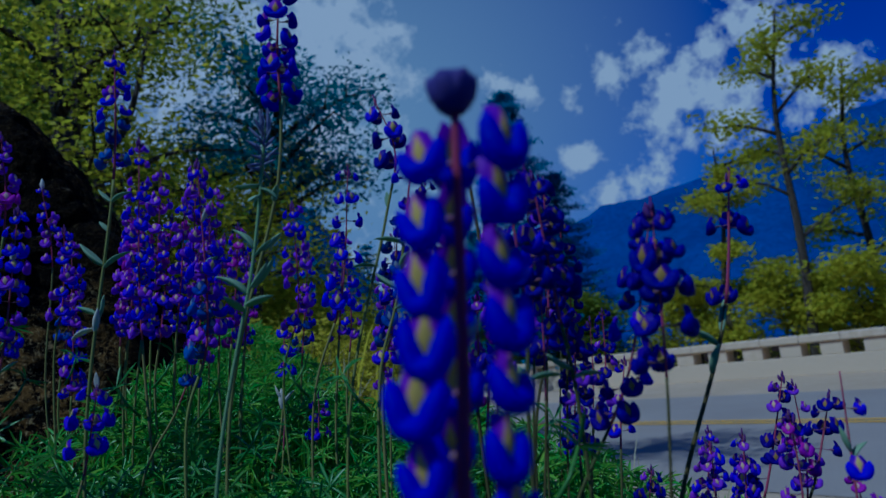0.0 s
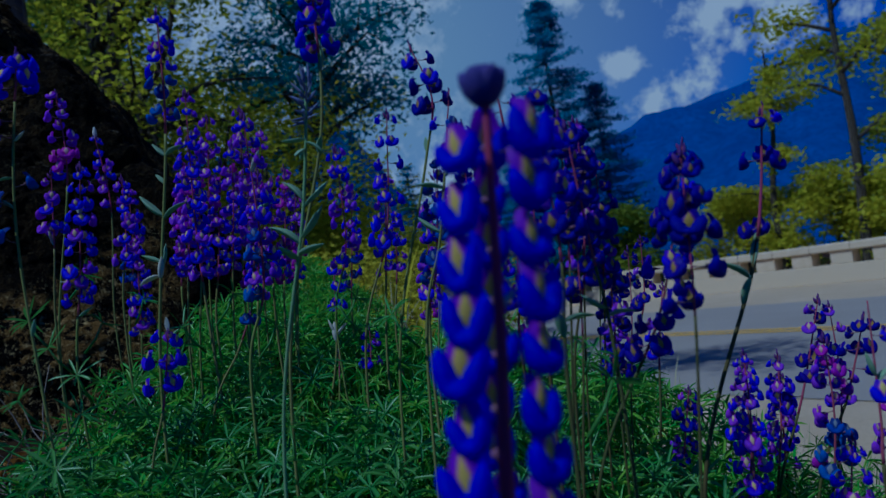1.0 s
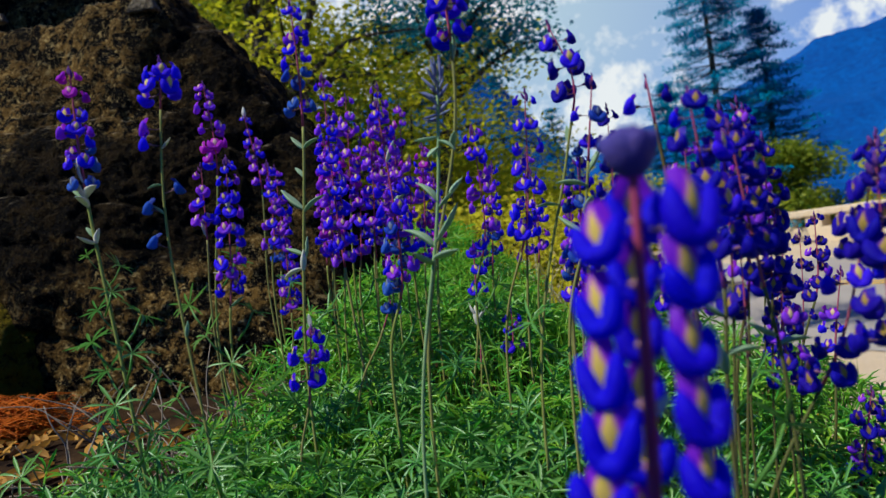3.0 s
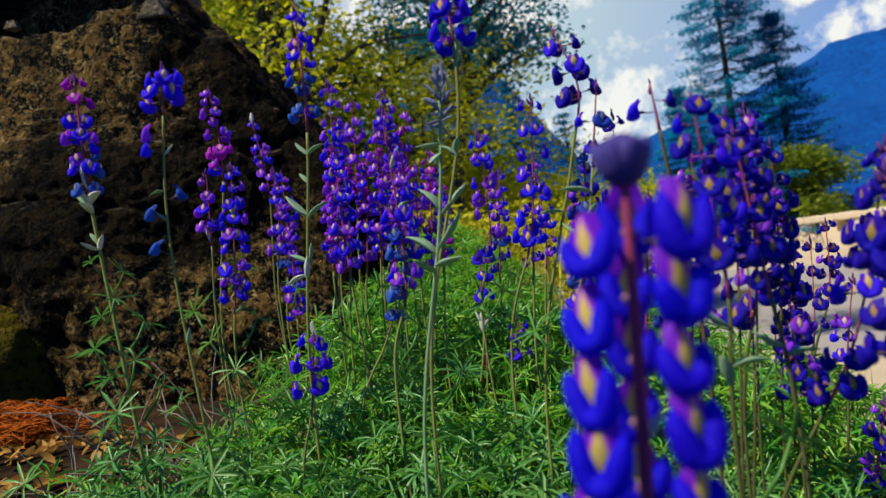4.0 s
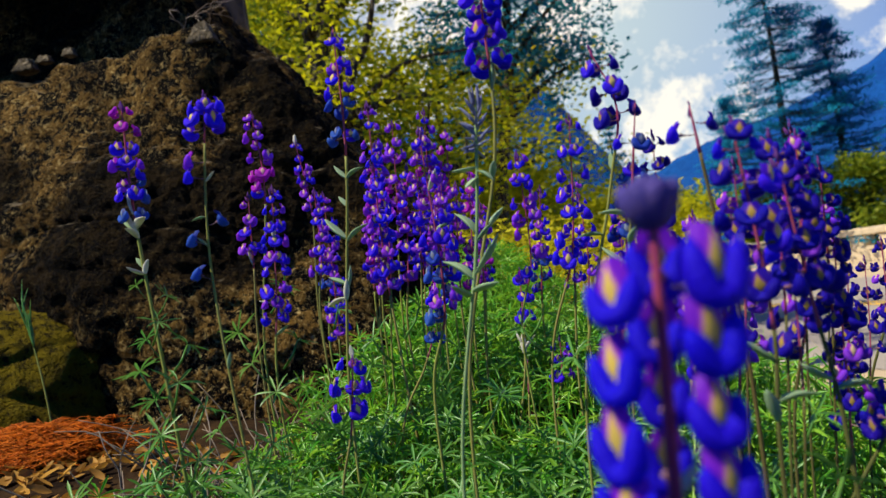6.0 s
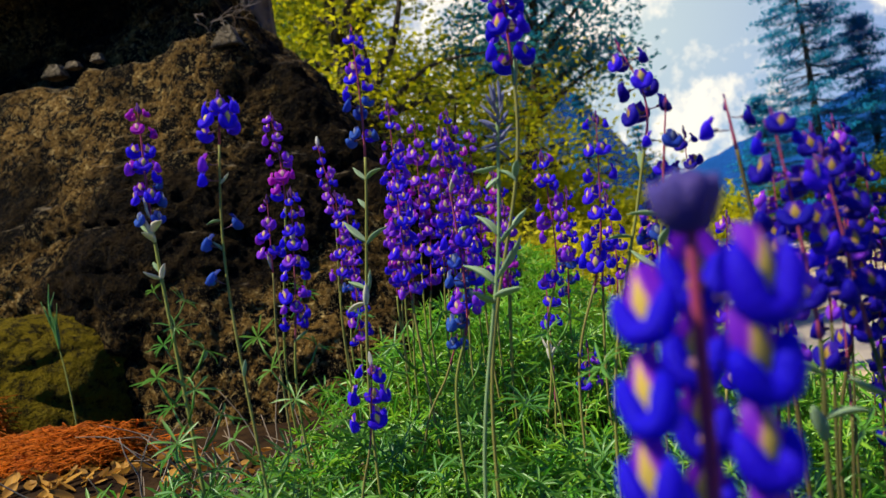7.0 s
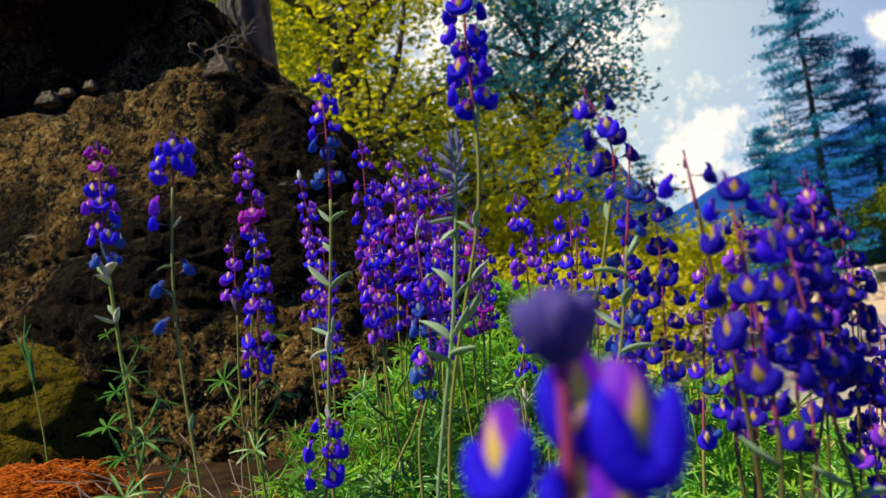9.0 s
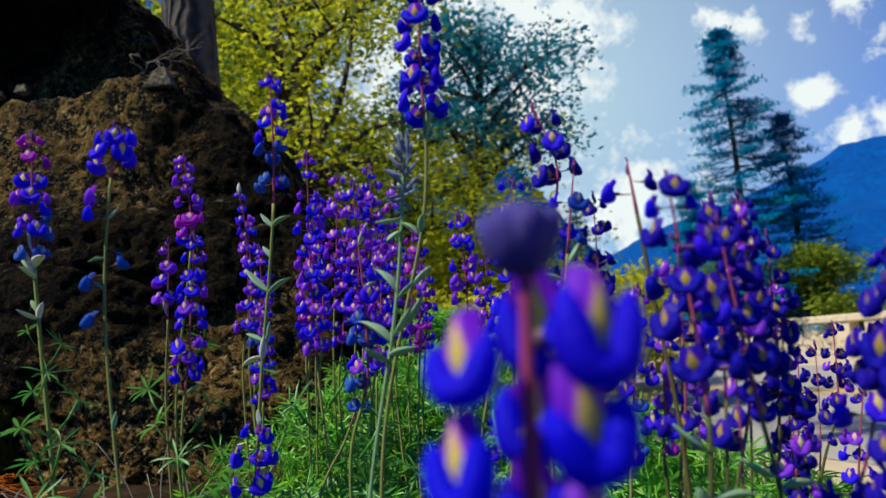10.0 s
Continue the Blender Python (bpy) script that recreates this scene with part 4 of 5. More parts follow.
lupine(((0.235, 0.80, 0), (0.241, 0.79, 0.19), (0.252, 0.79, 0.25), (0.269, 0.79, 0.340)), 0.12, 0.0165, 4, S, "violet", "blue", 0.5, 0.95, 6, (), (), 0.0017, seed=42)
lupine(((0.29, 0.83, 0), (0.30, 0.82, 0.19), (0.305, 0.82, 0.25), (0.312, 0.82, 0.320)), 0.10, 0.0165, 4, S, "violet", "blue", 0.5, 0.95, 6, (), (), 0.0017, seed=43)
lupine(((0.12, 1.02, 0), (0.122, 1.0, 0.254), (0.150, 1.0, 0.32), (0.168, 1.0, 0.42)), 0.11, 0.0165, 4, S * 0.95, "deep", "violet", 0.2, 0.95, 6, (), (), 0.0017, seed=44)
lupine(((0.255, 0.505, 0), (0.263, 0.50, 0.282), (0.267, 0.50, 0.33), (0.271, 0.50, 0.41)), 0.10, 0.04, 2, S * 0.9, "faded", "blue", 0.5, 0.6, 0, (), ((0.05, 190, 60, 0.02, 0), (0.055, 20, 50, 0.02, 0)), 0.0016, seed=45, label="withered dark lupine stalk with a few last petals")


# the crowd behind, in the bed and towards the road
rnd = random.Random(77)
for i, (x, y, z, n) in enumerate(((-0.47, 0.95, 0.66, 5), (-0.42, 1.02, 0.70, 5), (-0.44, 0.90, 0.60, 4), (-0.34, 0.88, 0.66, 5), (-0.30, 0.95, 0.62, 5),
                                  (-0.38, 1.08, 0.66, 5), (-0.26, 1.02, 0.64, 5), (-0.22, 0.88, 0.60, 4), 
                                  (-0.18, 1.02, 0.62, 5), (-0.10, 0.84, 0.60, 4), (-0.06, 0.92, 0.57, 4), (-0.11, 0.98, 0.60, 4), (0.02, 0.78, 0.54, 4),
                                  (0.06, 0.72, 0.53, 4), 
                                  (0.20, 0.86, 0.43, 4), (0.25, 0.72, 0.36, 5), (0.31, 0.68, 0.37, 4),
                                  (0.29, 0.76, 0.35, 5), (0.23, 0.66, 0.33, 5), (0.33, 0.62, 0.33, 4), (0.36, 0.78, 0.39, 4), (0.28, 0.60, 0.30, 5))):
    dx, dy = rnd.uniform(-0.02, 0.02), rnd.uniform(-0.015, 0.015)
    g = ground_z(x, y)
    lupine(((x - 0.02 + dx, y + 0.01, 0), (x - 0.02, y + dy, g + (z - g) * 0.4), (x - 0.004, y, g + (z - g) * 0.75), (x + rnd.uniform(-0.006, 0.012), y, z)),
           rnd.uniform(0.09, 0.16), rnd.uniform(0.0165, 0.020), n - 1, S * rnd.uniform(0.88, 1.05), "violet" if i % 3 == 1 else "blue", "magenta" if i % 3 == 1 else "violet", 0.3, 0.9, 6,
           (), (), 0.0016, seed=200 + i, low="faded" if i % 4 == 0 else "", label="slender lupine spike in the crowded bed")


# ---- leaves of the bed ----
def leaf_pose(x, y, z, rnd, size):
    tilt = rnd.uniform(5, 50)
    return Matrix.Translation((x, y, z)) @ pose(0, 0, 0, 0, 0, rnd.uniform(0, 360)) @ pose(0, 0, 0, tilt, 0, 0) @ pose(0, 0, 0, 0, 0, rnd.uniform(0, 360)) @ Matrix.Diagonal((size, size, size, 1))


def bed_free(x, y):
    """Where the leafy bed grows."""
    wob = 0.10 * noise.noise(Vector((x * 3.1, y * 3.1, 7))) + 0.05 * noise.noise(Vector((x * 9, y * 9, 3)))
    if x < -0.50 + wob * 0.4 and y > 0.62 + wob:
        return False
    if x < -0.66 + wob or x > 0.72 + wob or y < 0.28 + wob:
        return False
    if (x + 0.02) ** 2 + y ** 2 < 0.30 ** 2 and y < 0.3:
        return False
    return 0.751 * x + 0.66 * y < 0.95 + 1.2 * wob


rnd = random.Random(5)
for bx, by in ((-0.47, 0.55), (-0.42, 0.50), (-0.38, 0.55), (-0.36, 0.48), (-0.52, 0.60), (-0.42, 0.62), (-0.33, 0.60), (-0.24, 0.58), (-0.15, 0.60), (-0.05, 0.62), (-0.36, 0.72), (-0.26, 0.70), (-0.12, 0.72), (0.03, 0.68), (0.12, 0.62), (0.22, 0.66), (-0.30, 0.84), (0.20, 0.52), (0.28, 0.58), (0.14, 0.48)):
    bush = thing("lupine_bush", (bx, by, ground_z(bx, by)), "low leafy lupine clump with narrow palmate green leaves", "plant", "leafy lupine clumps")
    for i in range(25):
        x, y = bx + rnd.gauss(0, 0.045), by + rnd.gauss(0, 0.05)
        z = foliage_top(x, y) + rnd.uniform(-0.035, 0.022)
        part("leaf", LEAVES[rnd.randrange(6)], bush, m=Matrix.Translation(-bush.location) @ leaf_pose(x, y, z, rnd, rnd.uniform(0.026, 0.038)))

forms = [palmate(200 + i) for i in range(14)]
verts, faces = [], []
rnd = random.Random(9)
made = 0
while made < 4800:
    x, y = rnd.uniform(-0.62, 0.75), rnd.uniform(0.25, 1.75)
    if not bed_free(x, y):
        continue
    z = foliage_top(x, y) - 0.11 * rnd.random() ** 1.6 + 0.03 * noise.noise(Vector((x * 9, y * 9, 2)))
    m = leaf_pose(x, y, z, rnd, rnd.uniform(0.020, 0.036))
    fv, ff = forms[made % 14]
    o = len(verts)
    verts += [m @ v for v in fv]
    faces += [tuple(i + o for i in q) for q in ff]
    made += 1
tagged(new("lupine_foliage", to_mesh("lupine_foliage", verts, faces, CARPET)), "dense carpet of narrow green palmate lupine leaves", "foliage", kind="stuff")


def gz(x, y):
    return (x, y, ground_z(x, y))


# thin blades between the leaves, and dry grass towards the road
def blades(name, count, area, height, mat, label, seed, width=0.0012, free=None, base=None, lean=0.5):
    rnd = random.Random(seed)
    verts, faces = [], []
    n = 0
    while n < count:
        x, y = rnd.uniform(area[0], area[1]), rnd.uniform(area[2], area[3])
        if free and not free(x, y):
            continue
        n += 1
        z = base(x, y) if base else ground_z(x, y)
        h = height * rnd.uniform(0.5, 1.15)
        a = rnd.uniform(0, 2 * math.pi)
        d, s = Vector((math.cos(a), math.sin(a), 0)), Vector((-math.sin(a), math.cos(a), 0))
        l = rnd.uniform(0.05, lean) * h
        o = len(verts)
        for t, w in ((0, 1), (0.45, 0.9), (0.8, 0.6)):
            c = Vector((x, y, z)) + d * (l * t * t) + Vector((0, 0, h * t * (1 - 0.15 * t * lean)))
            verts += [c - s * width * w, c + s * width * w]
        verts.append(Vector((x, y, z)) + d * l + Vector((0, 0, h * (1 - 0.15 * lean))))
        faces += [(o, o + 1, o + 3, o + 2), (o + 2, o + 3, o + 5, o + 4), (o + 4, o + 5, o + 6)]
    return tagged(new(name, to_mesh(name, verts, faces, mat)), label, "grass", kind="stuff")


blades("grass", 1500, (-0.55, 0.7, 0.45, 1.5), 0.13, CARPET, "thin green grass blades among the lupines", 3, 0.0011, bed_free, lambda x, y: foliage_top(x, y) - 0.11)
blades("dry_grass", 2600, (-1.0, 3.2, 1.0, 4.5), 0.22, STRAW, "straw-coloured dry grass on the bank above the road", 4, 0.0018, lambda x, y: 0.85 < 0.751 * x + 0.66 * y < 2.9, None, 0.9)
blades("meadow_grass", 5000, (-4.5, 0.6, 2.0, 8.0), 0.34, MEADOW, "yellow sunlit meadow grass behind the bed", 6, 0.005, lambda x, y: 0.751 * x + 0.66 * y < 2.9 and not (x < -0.7 and y < 2.8), None, 0.8)
stalk = thing("grass_tuft", gz(-1.13, 1.01), "thin bent grass stalk with a bright green tuft against the boulder", "grass")
culm = [q - stalk.location for q in spline((stalk.location, (-1.14, 1.01, 0.40), (-1.165, 1.015, 0.50), (-1.20, 1.02, 0.585)), 14)]
part("culm", to_mesh("culm", *tube(culm, [0.0022 - 0.00009 * q for q in range(15)], 5), STEM), stalk)
rnd = random.Random(7)
for i in range(9):
    o = culm[9 + i % 4]
    up = Vector((rnd.gauss(-0.012, 0.012), rnd.gauss(0, 0.01), rnd.uniform(0.05, 0.085)))
    pts = [o, o + up * 0.5 + Vector((rnd.gauss(0, 0.004), 0, 0)), o + up + Vector((rnd.gauss(0, 0.006), 0, -0.004))]
    part("blade", to_mesh("blade", *tube(spline(pts, 6), [0.001, 0.002, 0.0024, 0.0022, 0.0018, 0.001, 0.0003], 4), LEAF), stalk)

# ---- litter beside the boulder ----
verts, faces = [], []
rnd = random.Random(12)
for i in range(4500):
    u, w = rnd.gauss(0, 0.5), rnd.gauss(0, 0.45)
    far = i % 3 == 0
    x, y = (-1.36 + 0.10 * u, 0.98 + 0.05 * w) if far else (-1.10 + 0.15 * u + 0.02 * w, 0.95 + 0.05 * w)
    z = ground_z(x, y) + (0.15 if far else 0.06) * math.exp(-w * w * 1.6 - (u * u * 1.5 if far else 0)) * rnd.random() ** 0.7 + 0.006
    a = rnd.gauss(-0.8 if far else 0.15 * math.sin(x * 30), 0.45)
    L = rnd.uniform(0.05, 0.10)
    d = Vector((math.cos(a), math.sin(a), rnd.gauss(0, 0.14)))
    c = Vector((x, y, z))
    bow = Vector((rnd.gauss(0, 0.005), rnd.gauss(0, 0.006), rnd.uniform(-0.004, 0.016)))
    v, f = tube([c - d * L / 2, c + bow, c + d * L / 2], [0.0008, 0.0009, 0.0004], 3)
    o = len(verts)
    verts += v
    faces += [tuple(q + o for q in g) for g in f]
tagged(new("pine_needle_mat", to_mesh("pine_needle_mat", verts, faces, REDNEEDLE)), "rust-red heap of fallen pine needles beside the boulder", "needles", kind="stuff")


def fallen_leaf(seed):
    rnd = random.Random(seed)
    v, f = [], []
    curl = rnd.uniform(0.1, 0.5)
    for j in range(6):
        t = j / 5
        w = 0.34 * math.sin(math.pi * (0.04 + 0.93 * t)) ** 0.75
        for q in (-1, -0.5, 0, 0.5, 1):
            v.append((t - 0.5, q * w * (1 + 0.1 * rnd.random()), curl * (q * q * w * 1.3) + 0.25 * curl * (t - 0.5) ** 2 * 4 - 0.03 * (q == 0) + rnd.uniform(-0.01, 0.01)))
    for j in range(5):
        for q in range(4):
            a = j * 5 + q
            f.append((a, a + 1, a + 6, a + 5))
    return to_mesh("fallen_leaf", v, f, DEADLEAF)


fallen = [fallen_leaf(300 + i) for i in range(5)]
rnd = random.Random(14)
for i in range(190):
    x, y = rnd.uniform(-1.15, -0.56), rnd.uniform(0.70, 0.97)
    s = rnd.uniform(0.016, 0.038)
    ob = new("fallen_leaf", fallen[i % 5])
    ob.matrix_basis = Matrix.Translation((x, y, ground_z(x, y) + 0.004 + 0.010 * rnd.random())) @ pose(0, 0, 0, rnd.uniform(-38, 38), rnd.uniform(-38, 38), rnd.uniform(0, 360)) @ Matrix.Diagonal((s, s * rnd.uniform(0.6, 1.0), s, 1))
    tagged(ob, "curled yellow-brown dead leaf on the soil", "leaf", "fallen leaves")


def twig(seed, at, length, heading, rise, label="bare grey dead twig at the foot of the lupines"):
    """A dead forked twig."""
    rnd = random.Random(seed)
    d = Vector((math.cos(heading) * math.cos(rise), math.sin(heading) * math.cos(rise), math.sin(rise)))
    pts = [Vector((0, 0, 0))]
    for i in range(4):
        pts.append(pts[-1] + (d + Vector((rnd.gauss(0, 0.3), rnd.gauss(0, 0.3), rnd.gauss(0, 0.25)))).normalized() * length / 4)
    pieces = [tube(spline(pts, 10), [0.0016 - 0.0001 * q for q in range(11)], 5)]
    for i in range(2):
        s = pts[1 + i]
        e = (d + Vector((rnd.gauss(0, 0.7), rnd.gauss(0, 0.7), rnd.gauss(0, 0.6)))).normalized() * length * 0.4
        pieces.append(tube([s, s + e * 0.5 + Vector((0, 0, 0.006)), s + e], [0.001, 0.0009, 0.0005], 4))
    ob = new("dead_twig", to_mesh("dead_twig", *join(*pieces), TWIG))
    ob.location = at
    return tagged(ob, label, "twig", "dead twigs")


rnd = random.Random(15)
for i in range(60):
    x, y = rnd.uniform(-0.66, -0.42), rnd.uniform(0.64, 0.88)
    twig(500 + i, (x, y, ground_z(x, y) + rnd.uniform(0.0, 0.02)), rnd.uniform(0.09, 0.20), rnd.uniform(0, 6.28), rnd.uniform(0.1, 1.1))
for i in range(9):
    twig(600 + i, (-1.10 - 0.02 * i, 1.60 + rnd.uniform(0, 0.03), 1.30 + rnd.uniform(-0.02, 0.03)), rnd.uniform(0.08, 0.16), rnd.uniform(-0.4, 3.4), rnd.uniform(-0.3, 1.0), "bare pale twig caught on top of the boulder")


# ---- trees ----
def scatter_leaves(centers, count, spread, size, rnd, flat=0.6, verts=None, faces=None):
    """Small folded leaves round the given places."""
    verts = [] if verts is None else verts
    faces = [] if faces is None else faces
    for i in range(count):
        c = centers[rnd.randrange(len(centers))]
        p = c + Vector([max(-1.5, min(1.5, rnd.gauss(0, 1))) * q for q in (spread, spread, spread * flat)])
        a = Vector((rnd.gauss(0, 1), rnd.gauss(0, 1), rnd.gauss(0, 0.5))).normalized()
        b = a.cross(Vector((rnd.gauss(0, 1), rnd.gauss(0, 1), rnd.gauss(0, 1)))).normalized()
        s = size * rnd.uniform(0.6, 1.3)
        o = len(verts)
        verts += [p - a * s, p + b * s * 0.45, p + a * s, p - b * s * 0.45]
        faces += [(o, o + 1, o + 2), (o, o + 2, o + 3)]
    return verts, faces


def broadleaf(at, height, reach, mat, label, seed, leaves=6000, size=0.05, lean=0.0, bough=7, trunk=0.12, spread=0.22, category="tree", low=0.35):
    """A broadleaf tree: trunk, forking boughs and a loose crown of single leaves."""
    rnd = random.Random(seed)
    tree = thing("tree", at, label, category, "trees along the road")
    top = Vector((lean, 0, height))
    spine = spline([Vector((0, 0, -0.15)), Vector((lean * 0.2 + rnd.gauss(0, 0.1), rnd.gauss(0, 0.1), height * 0.35)), Vector((lean * 0.6 + rnd.gauss(0, 0.15), rnd.gauss(0, 0.15), height * 0.7)), top], 18)
    part("trunk", to_mesh("trunk", *tube(spine, [trunk * (1.15 - 0.95 * i / 18) for i in range(19)], 8), BARK), tree)
    centers = [top, spine[16]]
    for i in range(bough):
        f = low + (0.95 - low) * (i + rnd.random() * 0.6) / bough
        s = spine[int(f * 18)]
        a = i * 2.4 + rnd.uniform(-0.5, 0.5)
        L = reach * (1.1 - 0.55 * f) * rnd.uniform(0.75, 1.2)
        e = s + Vector((math.cos(a) * L, math.sin(a) * L, L * rnd.uniform(0.15, 0.6)))
        mid = s.lerp(e, 0.5) + Vector((rnd.gauss(0, 0.1), rnd.gauss(0, 0.1), L * 0.10))
        line = spline([s, mid, e], 8)
        limb = part("limb", to_mesh("limb", *tube(line, [trunk * 0.42 * (1.05 - 0.9 * q / 8) for q in range(9)], 6), BARK), tree)
        twigs = []
        for q in (3, 4, 5, 6, 7, 8):
            g = line[q] + Vector((rnd.gauss(0, 0.28), rnd.gauss(0, 0.28), rnd.gauss(0.05, 0.2))) * L * 0.5
            twigs.append(tube([line[q], line[q].lerp(g, 0.5) + Vector((0, 0, 0.03)), g], [trunk * 0.12, trunk * 0.09, trunk * 0.04], 4))
            centers += [g, line[q].lerp(g, 0.6)]
        tagged(part("twig", to_mesh("twig", *join(*twigs), BARK), limb), kind="stuff")
    verts, faces = scatter_leaves(centers, leaves, spread * reach, size, rnd)
    tagged(part("crown", to_mesh("crown", verts, faces, mat, False), tree), kind="stuff")
    return tree


# the sunlit wood behind the boulder
wood = broadleaf(gz(-3.1, 6.2), 4.6, 1.55, YELLOWLEAF, "broadleaf tree with sunlit yellow-green leaves and dark boughs", 21, 7500, 0.036, -0.3, 9, 0.13, 0.20, low=0.30)
broadleaf(gz(-4.6, 7.4), 5.2, 2.4, GREENLEAF, "broadleaf tree with olive-green leaves and dark boughs", 22, 13000, 0.04, 0.2, 9, 0.15, 0.20, low=0.2)
broadleaf(gz(-3.3, 8.8), 4.2, 1.8, YELLOWLEAF, "broadleaf tree with sunlit yellow-green leaves and dark boughs", 23, 15000, 0.04, 0.1, 9, 0.11, 0.22, low=0.2)
broadleaf(gz(-6.5, 9.5), 6.5, 3.0, GREENLEAF, "broadleaf tree with olive-green leaves in the wood", 24, 16000, 0.07, 0.1, 9, 0.16, 0.2, low=0.2)
broadleaf(gz(-2.5, 8.6), 4.9, 1.75, OAKLEAF, "oak with dark blue-green leaves reaching over the bed", 25, 8500, 0.042, 0.5, 13, 0.12, 0.12, low=0.55)
broadleaf(gz(-2.5, 3.6), 8.0, 1.6, OAKLEAF, "oak trunk rising close behind the boulder", 26, 2500, 0.05, 0.0, 5, 0.17, 0.2, low=0.75)
for i, (x, y) in enumerate(((-0.95, 4.6), (-1.55, 5.3), (-2.15, 5.1), (-1.3, 6.4))):
    broadleaf(gz(x, y), 1.25, 0.8, MEADOW, "low broom bush covered in bright yellow flowers", 140 + i, 5000, 0.022, 0, 8, 0.025, 0.24, "bush", 0.08)
for i, (x, y, h) in enumerate(((-3.0, 11, 2.4), (-4.4, 12, 3.0), (-5.8, 12, 3.4), (-1.8, 13, 1.9), (-7.5, 13, 4), (-9.5, 12, 5))):
    broadleaf(gz(x, y), h, 1.5, YELLOWLEAF, "bushy yellow-green young tree at the wood's edge", 40 + i, 9000, 0.07, 0, 8, 0.07, 0.25, low=0.08)
for pts, r in ((((-3.05, 6.15, 1.9), (-3.0, 6.0, 2.45), (-2.80, 6.0, 2.75), (-2.66, 6.0, 3.1), (-2.50, 6.0, 3.8)), 0.055), (((-3.75, 6.0, 2.50), (-3.36, 6.0, 2.59), (-3.0, 6.0, 2.64), (-2.8, 6.0, 2.78)), 0.05),
               (((-3.0, 6.1, 2.1), (-2.75, 6.0, 2.36), (-2.37, 6.0, 2.53), (-1.83, 6.0, 2.50)), 0.035), (((-3.0, 6.05, 2.3), (-2.86, 6.0, 2.0), (-2.60, 5.9, 1.9)), 0.025)):
    part("limb", to_mesh("limb", *tube([q - wood.location for q in spline(pts, 14)], [r * (1.1 - 0.06 * q) for q in range(15)], 7), BARK), wood)
# across the road
broadleaf((8.45, 18.6, -0.53), 9.6, 2.6, YELLOWLEAF, "slender roadside tree with airy yellow-green leaves", 31, 3600, 0.085, 0.6, 9, 0.13, 0.11, low=0.38)
broadleaf((11.0, 20.0, -0.53), 8.4, 2.4, YELLOWLEAF, "slender roadside tree with airy yellow-green leaves", 32, 3600, 0.085, 0.3, 9, 0.13, 0.11, low=0.35)
broadleaf((7.4, 21.0, -0.53), 6.6, 1.8, YELLOWLEAF, "slender roadside tree with airy yellow-green leaves", 33, 3600, 0.085, 0.3, 9, 0.11, 0.11, low=0.3)
for i, (l, h) in enumerate(((2.0, 1.9), (4.2, 2.0), (6.4, 2.1), (8.6, 2.1), (10.8, 2.3), (13.0, 2.2), (15.2, 2.4), (17.6, 2.5), (20.5, 2.6), (24, 2.8), (28, 3.0), (33, 3.2), (39, 3.6))):
    p = ROAD_N * (19.0 + 0.6 * (i % 3)) + ROAD_D * (l - 8)
    broadleaf((p.x, p.y, -0.53), h, 1.5, GREENLEAF if l > 22 else YELLOWLEAF, "rounded olive-green bush behind the stone parapet" if l > 22 else "rounded yellow-green bush behind the stone parapet", 60 + i, 7000, 0.085, 0, 8, 0.05, 0.24, "bush", 0.08)


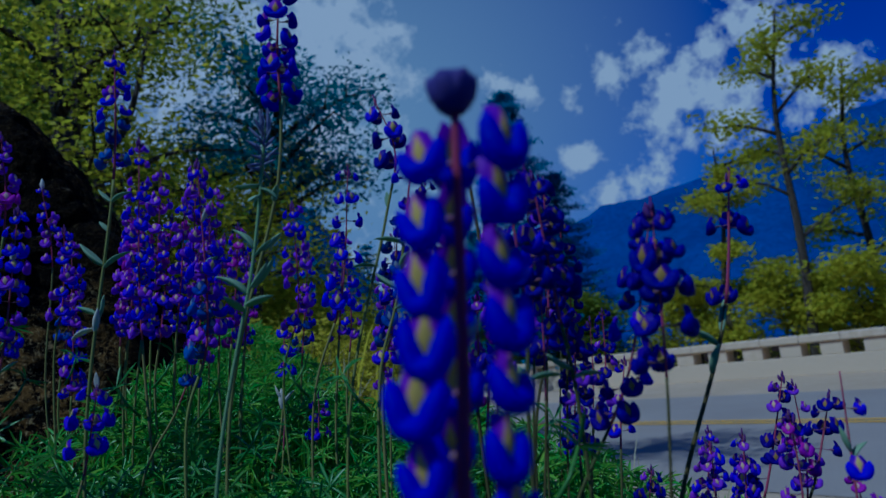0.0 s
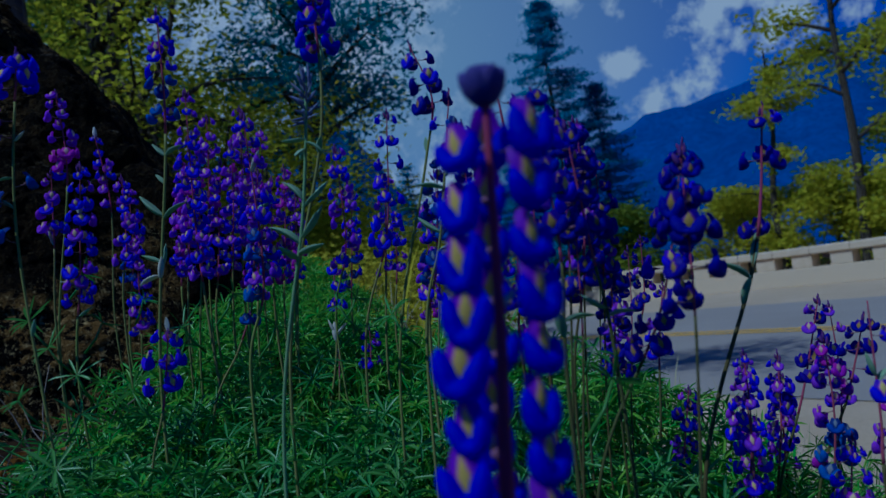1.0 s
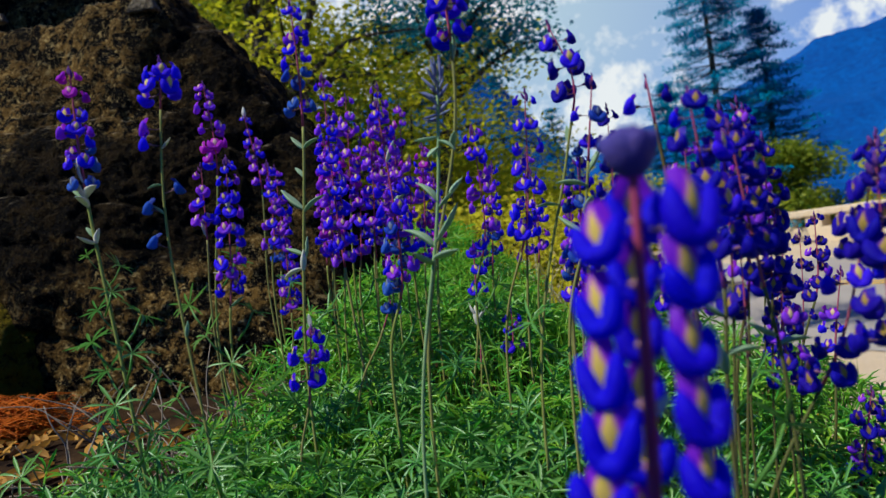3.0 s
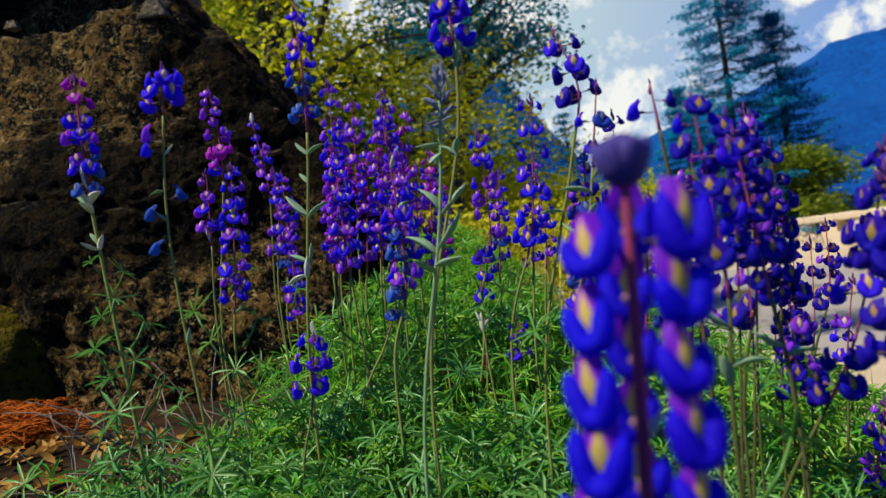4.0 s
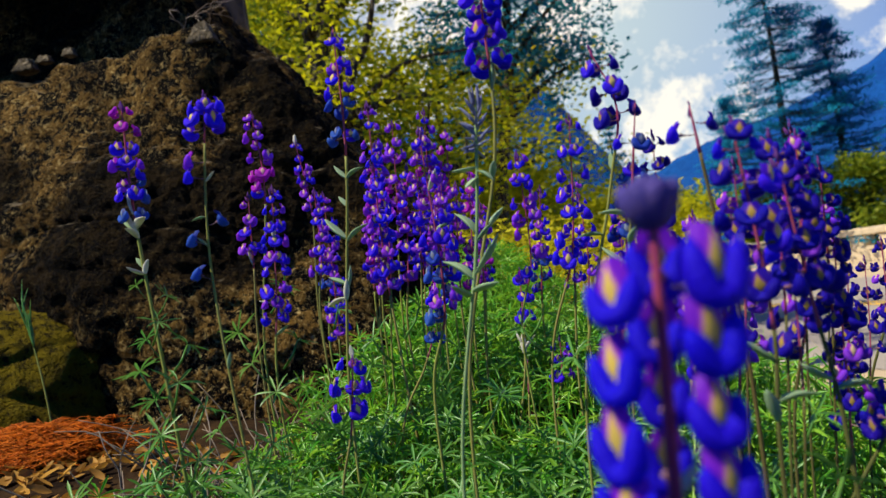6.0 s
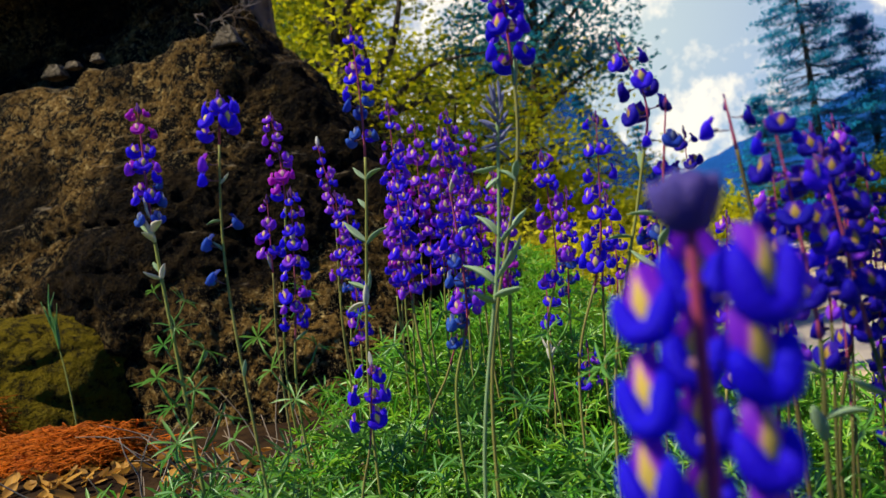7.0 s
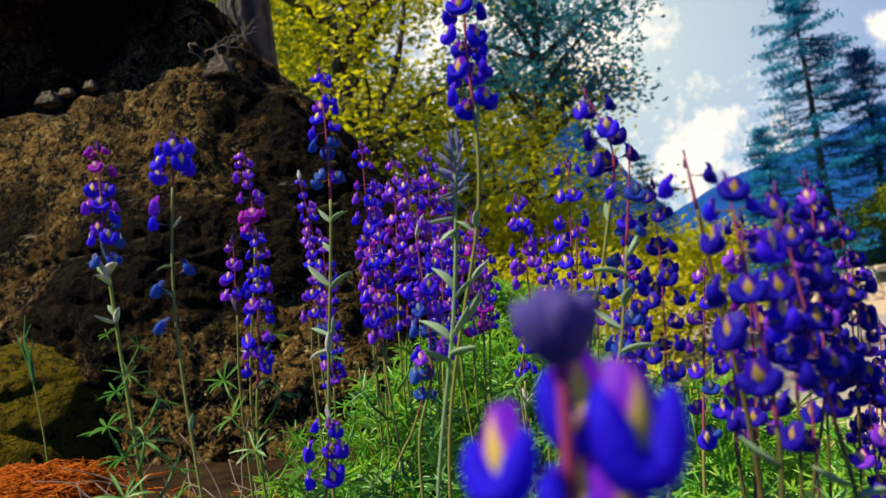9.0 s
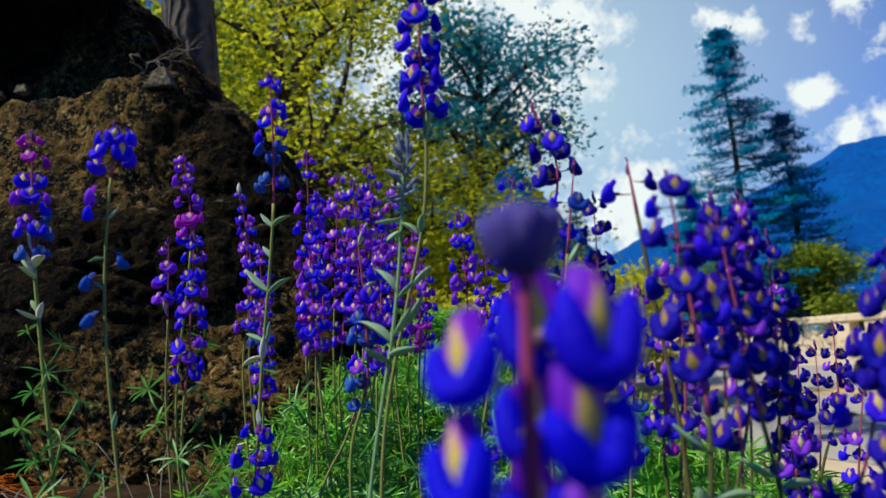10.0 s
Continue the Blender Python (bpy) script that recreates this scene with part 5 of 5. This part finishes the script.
def conifer(at, height, reach, label, seed, tiers=38, leaves=16000, bare=0.06, size=0.09):
    """A conifer: straight trunk, drooping whorled branches and tufts of needles."""
    rnd = random.Random(seed)
    tree = thing("conifer", at, label, "conifer", "conifers")
    line = [Vector((0.02 * math.sin(i), 0.02 * math.cos(i * 1.3), height * i / 12 - 0.1)) for i in range(13)]
    part("trunk", to_mesh("trunk", *tube(line, [0.16 * (1.03 - i / 12) + 0.01 for i in range(13)], 8), BARK), tree)
    bv, centers, weights = [], [], []
    for i in range(tiers):
        f = bare + (1 - bare) * (i + rnd.random() * 0.5) / tiers
        z = height * f
        R = reach * (1 - f) ** 0.75 * rnd.uniform(0.7, 1.15) + 0.12
        for q in range(5):
            a = rnd.uniform(0, 6.28)
            L = R * rnd.uniform(0.55, 1.1)
            s = Vector((0, 0, z))
            e = s + Vector((math.cos(a) * L, math.sin(a) * L, L * rnd.uniform(-0.28, 0.12)))
            m = s.lerp(e, 0.55) + Vector((0, 0, -0.05 * L))
            bv.append(tube([s, m, e], [0.022, 0.016, 0.006], 4))
            for t in (0.35, 0.5, 0.65, 0.8, 0.92, 1.0):
                c = s.lerp(m, t / 0.55) if t < 0.55 else m.lerp(e, (t - 0.55) / 0.45)
                centers.append(c)
    tagged(part("branch", to_mesh("branch", *join(*bv), BARK), tree), kind="stuff")
    verts, faces = [], []
    for i in range(leaves):
        c = centers[rnd.randrange(len(centers))]
        p = c + Vector((rnd.gauss(0, 0.15), rnd.gauss(0, 0.15), rnd.gauss(0, 0.05)))
        a = Vector((rnd.gauss(0, 1), rnd.gauss(0, 1), rnd.gauss(0.1, 0.35))).normalized()
        b = a.cross(Vector((0, 0, 1))).normalized()
        s = size * rnd.uniform(0.6, 1.4)
        o = len(verts)
        verts += [p - a * s, p + b * s * 0.28, p + a * s, p - b * s * 0.28]
        faces += [(o, o + 1, o + 2), (o, o + 2, o + 3)]
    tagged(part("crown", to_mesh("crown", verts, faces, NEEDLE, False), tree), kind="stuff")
    return tree


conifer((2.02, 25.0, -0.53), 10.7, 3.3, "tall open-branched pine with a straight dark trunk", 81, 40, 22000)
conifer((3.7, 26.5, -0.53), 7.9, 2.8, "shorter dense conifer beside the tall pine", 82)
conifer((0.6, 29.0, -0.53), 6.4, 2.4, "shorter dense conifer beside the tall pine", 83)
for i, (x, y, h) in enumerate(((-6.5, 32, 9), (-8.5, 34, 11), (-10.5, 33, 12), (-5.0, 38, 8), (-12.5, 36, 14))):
    conifer((x, y, -0.5), h, 2.0, "conifer with haze-blue needle colour, standing far across the valley", 90 + i, 24, 5000, 0.05, 0.12)


# ---- mountains ----
def mountain(name, ridge, far, depth, label, seed, x0, x1, n=150):
    """A wooded slope that climbs from its foot to the ridge height ridge(x)."""
    verts, faces = [], []
    rows = 26
    for j in range(rows + 1):
        t = j / rows
        for i in range(n + 1):
            x = x0 + (x1 - x0) * i / n
            h = ridge(x)
            z = -1.5 + (h + 1.5) * (t ** 0.9)
            q = Vector((x * 0.03, t * 4, seed))
            z += (noise.fractal(q, 1.0, 2.0, 5) * 0.10 * h + noise.noise(q * 14) * 0.8) * min(1, t * 3) * (1 if t < 1 else 0.35)
            verts.append((x * (0.62 + 0.38 * t), far - depth * (1 - t), z))
    w = n + 1
    for j in range(rows):
        for i in range(n):
            a = j * w + i
            faces.append((a, a + 1, a + w + 1, a + w))
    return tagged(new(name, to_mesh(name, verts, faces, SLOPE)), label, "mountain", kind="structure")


def right_ridge(x):
    return np.interp(x, (-60, -30, 45, 75, 120, 185, 300, 500), (12, 31, 54, 63, 74, 96, 120, 130))


def left_ridge(x):
    return np.interp(-x, (0, 20, 38, 51, 70, 110, 200, 400), (2, 18, 39, 58, 82, 72, 60, 60))


mountain("mountain", right_ridge, 300, 130, "forested mountain with blue haze in its colour, rising beyond the road", 1.5, -60, 500)
mountain("mountain", left_ridge, 292, 130, "steep dark forested mountain flank with haze-blue colour, closing the valley", 4.5, -400, 0)
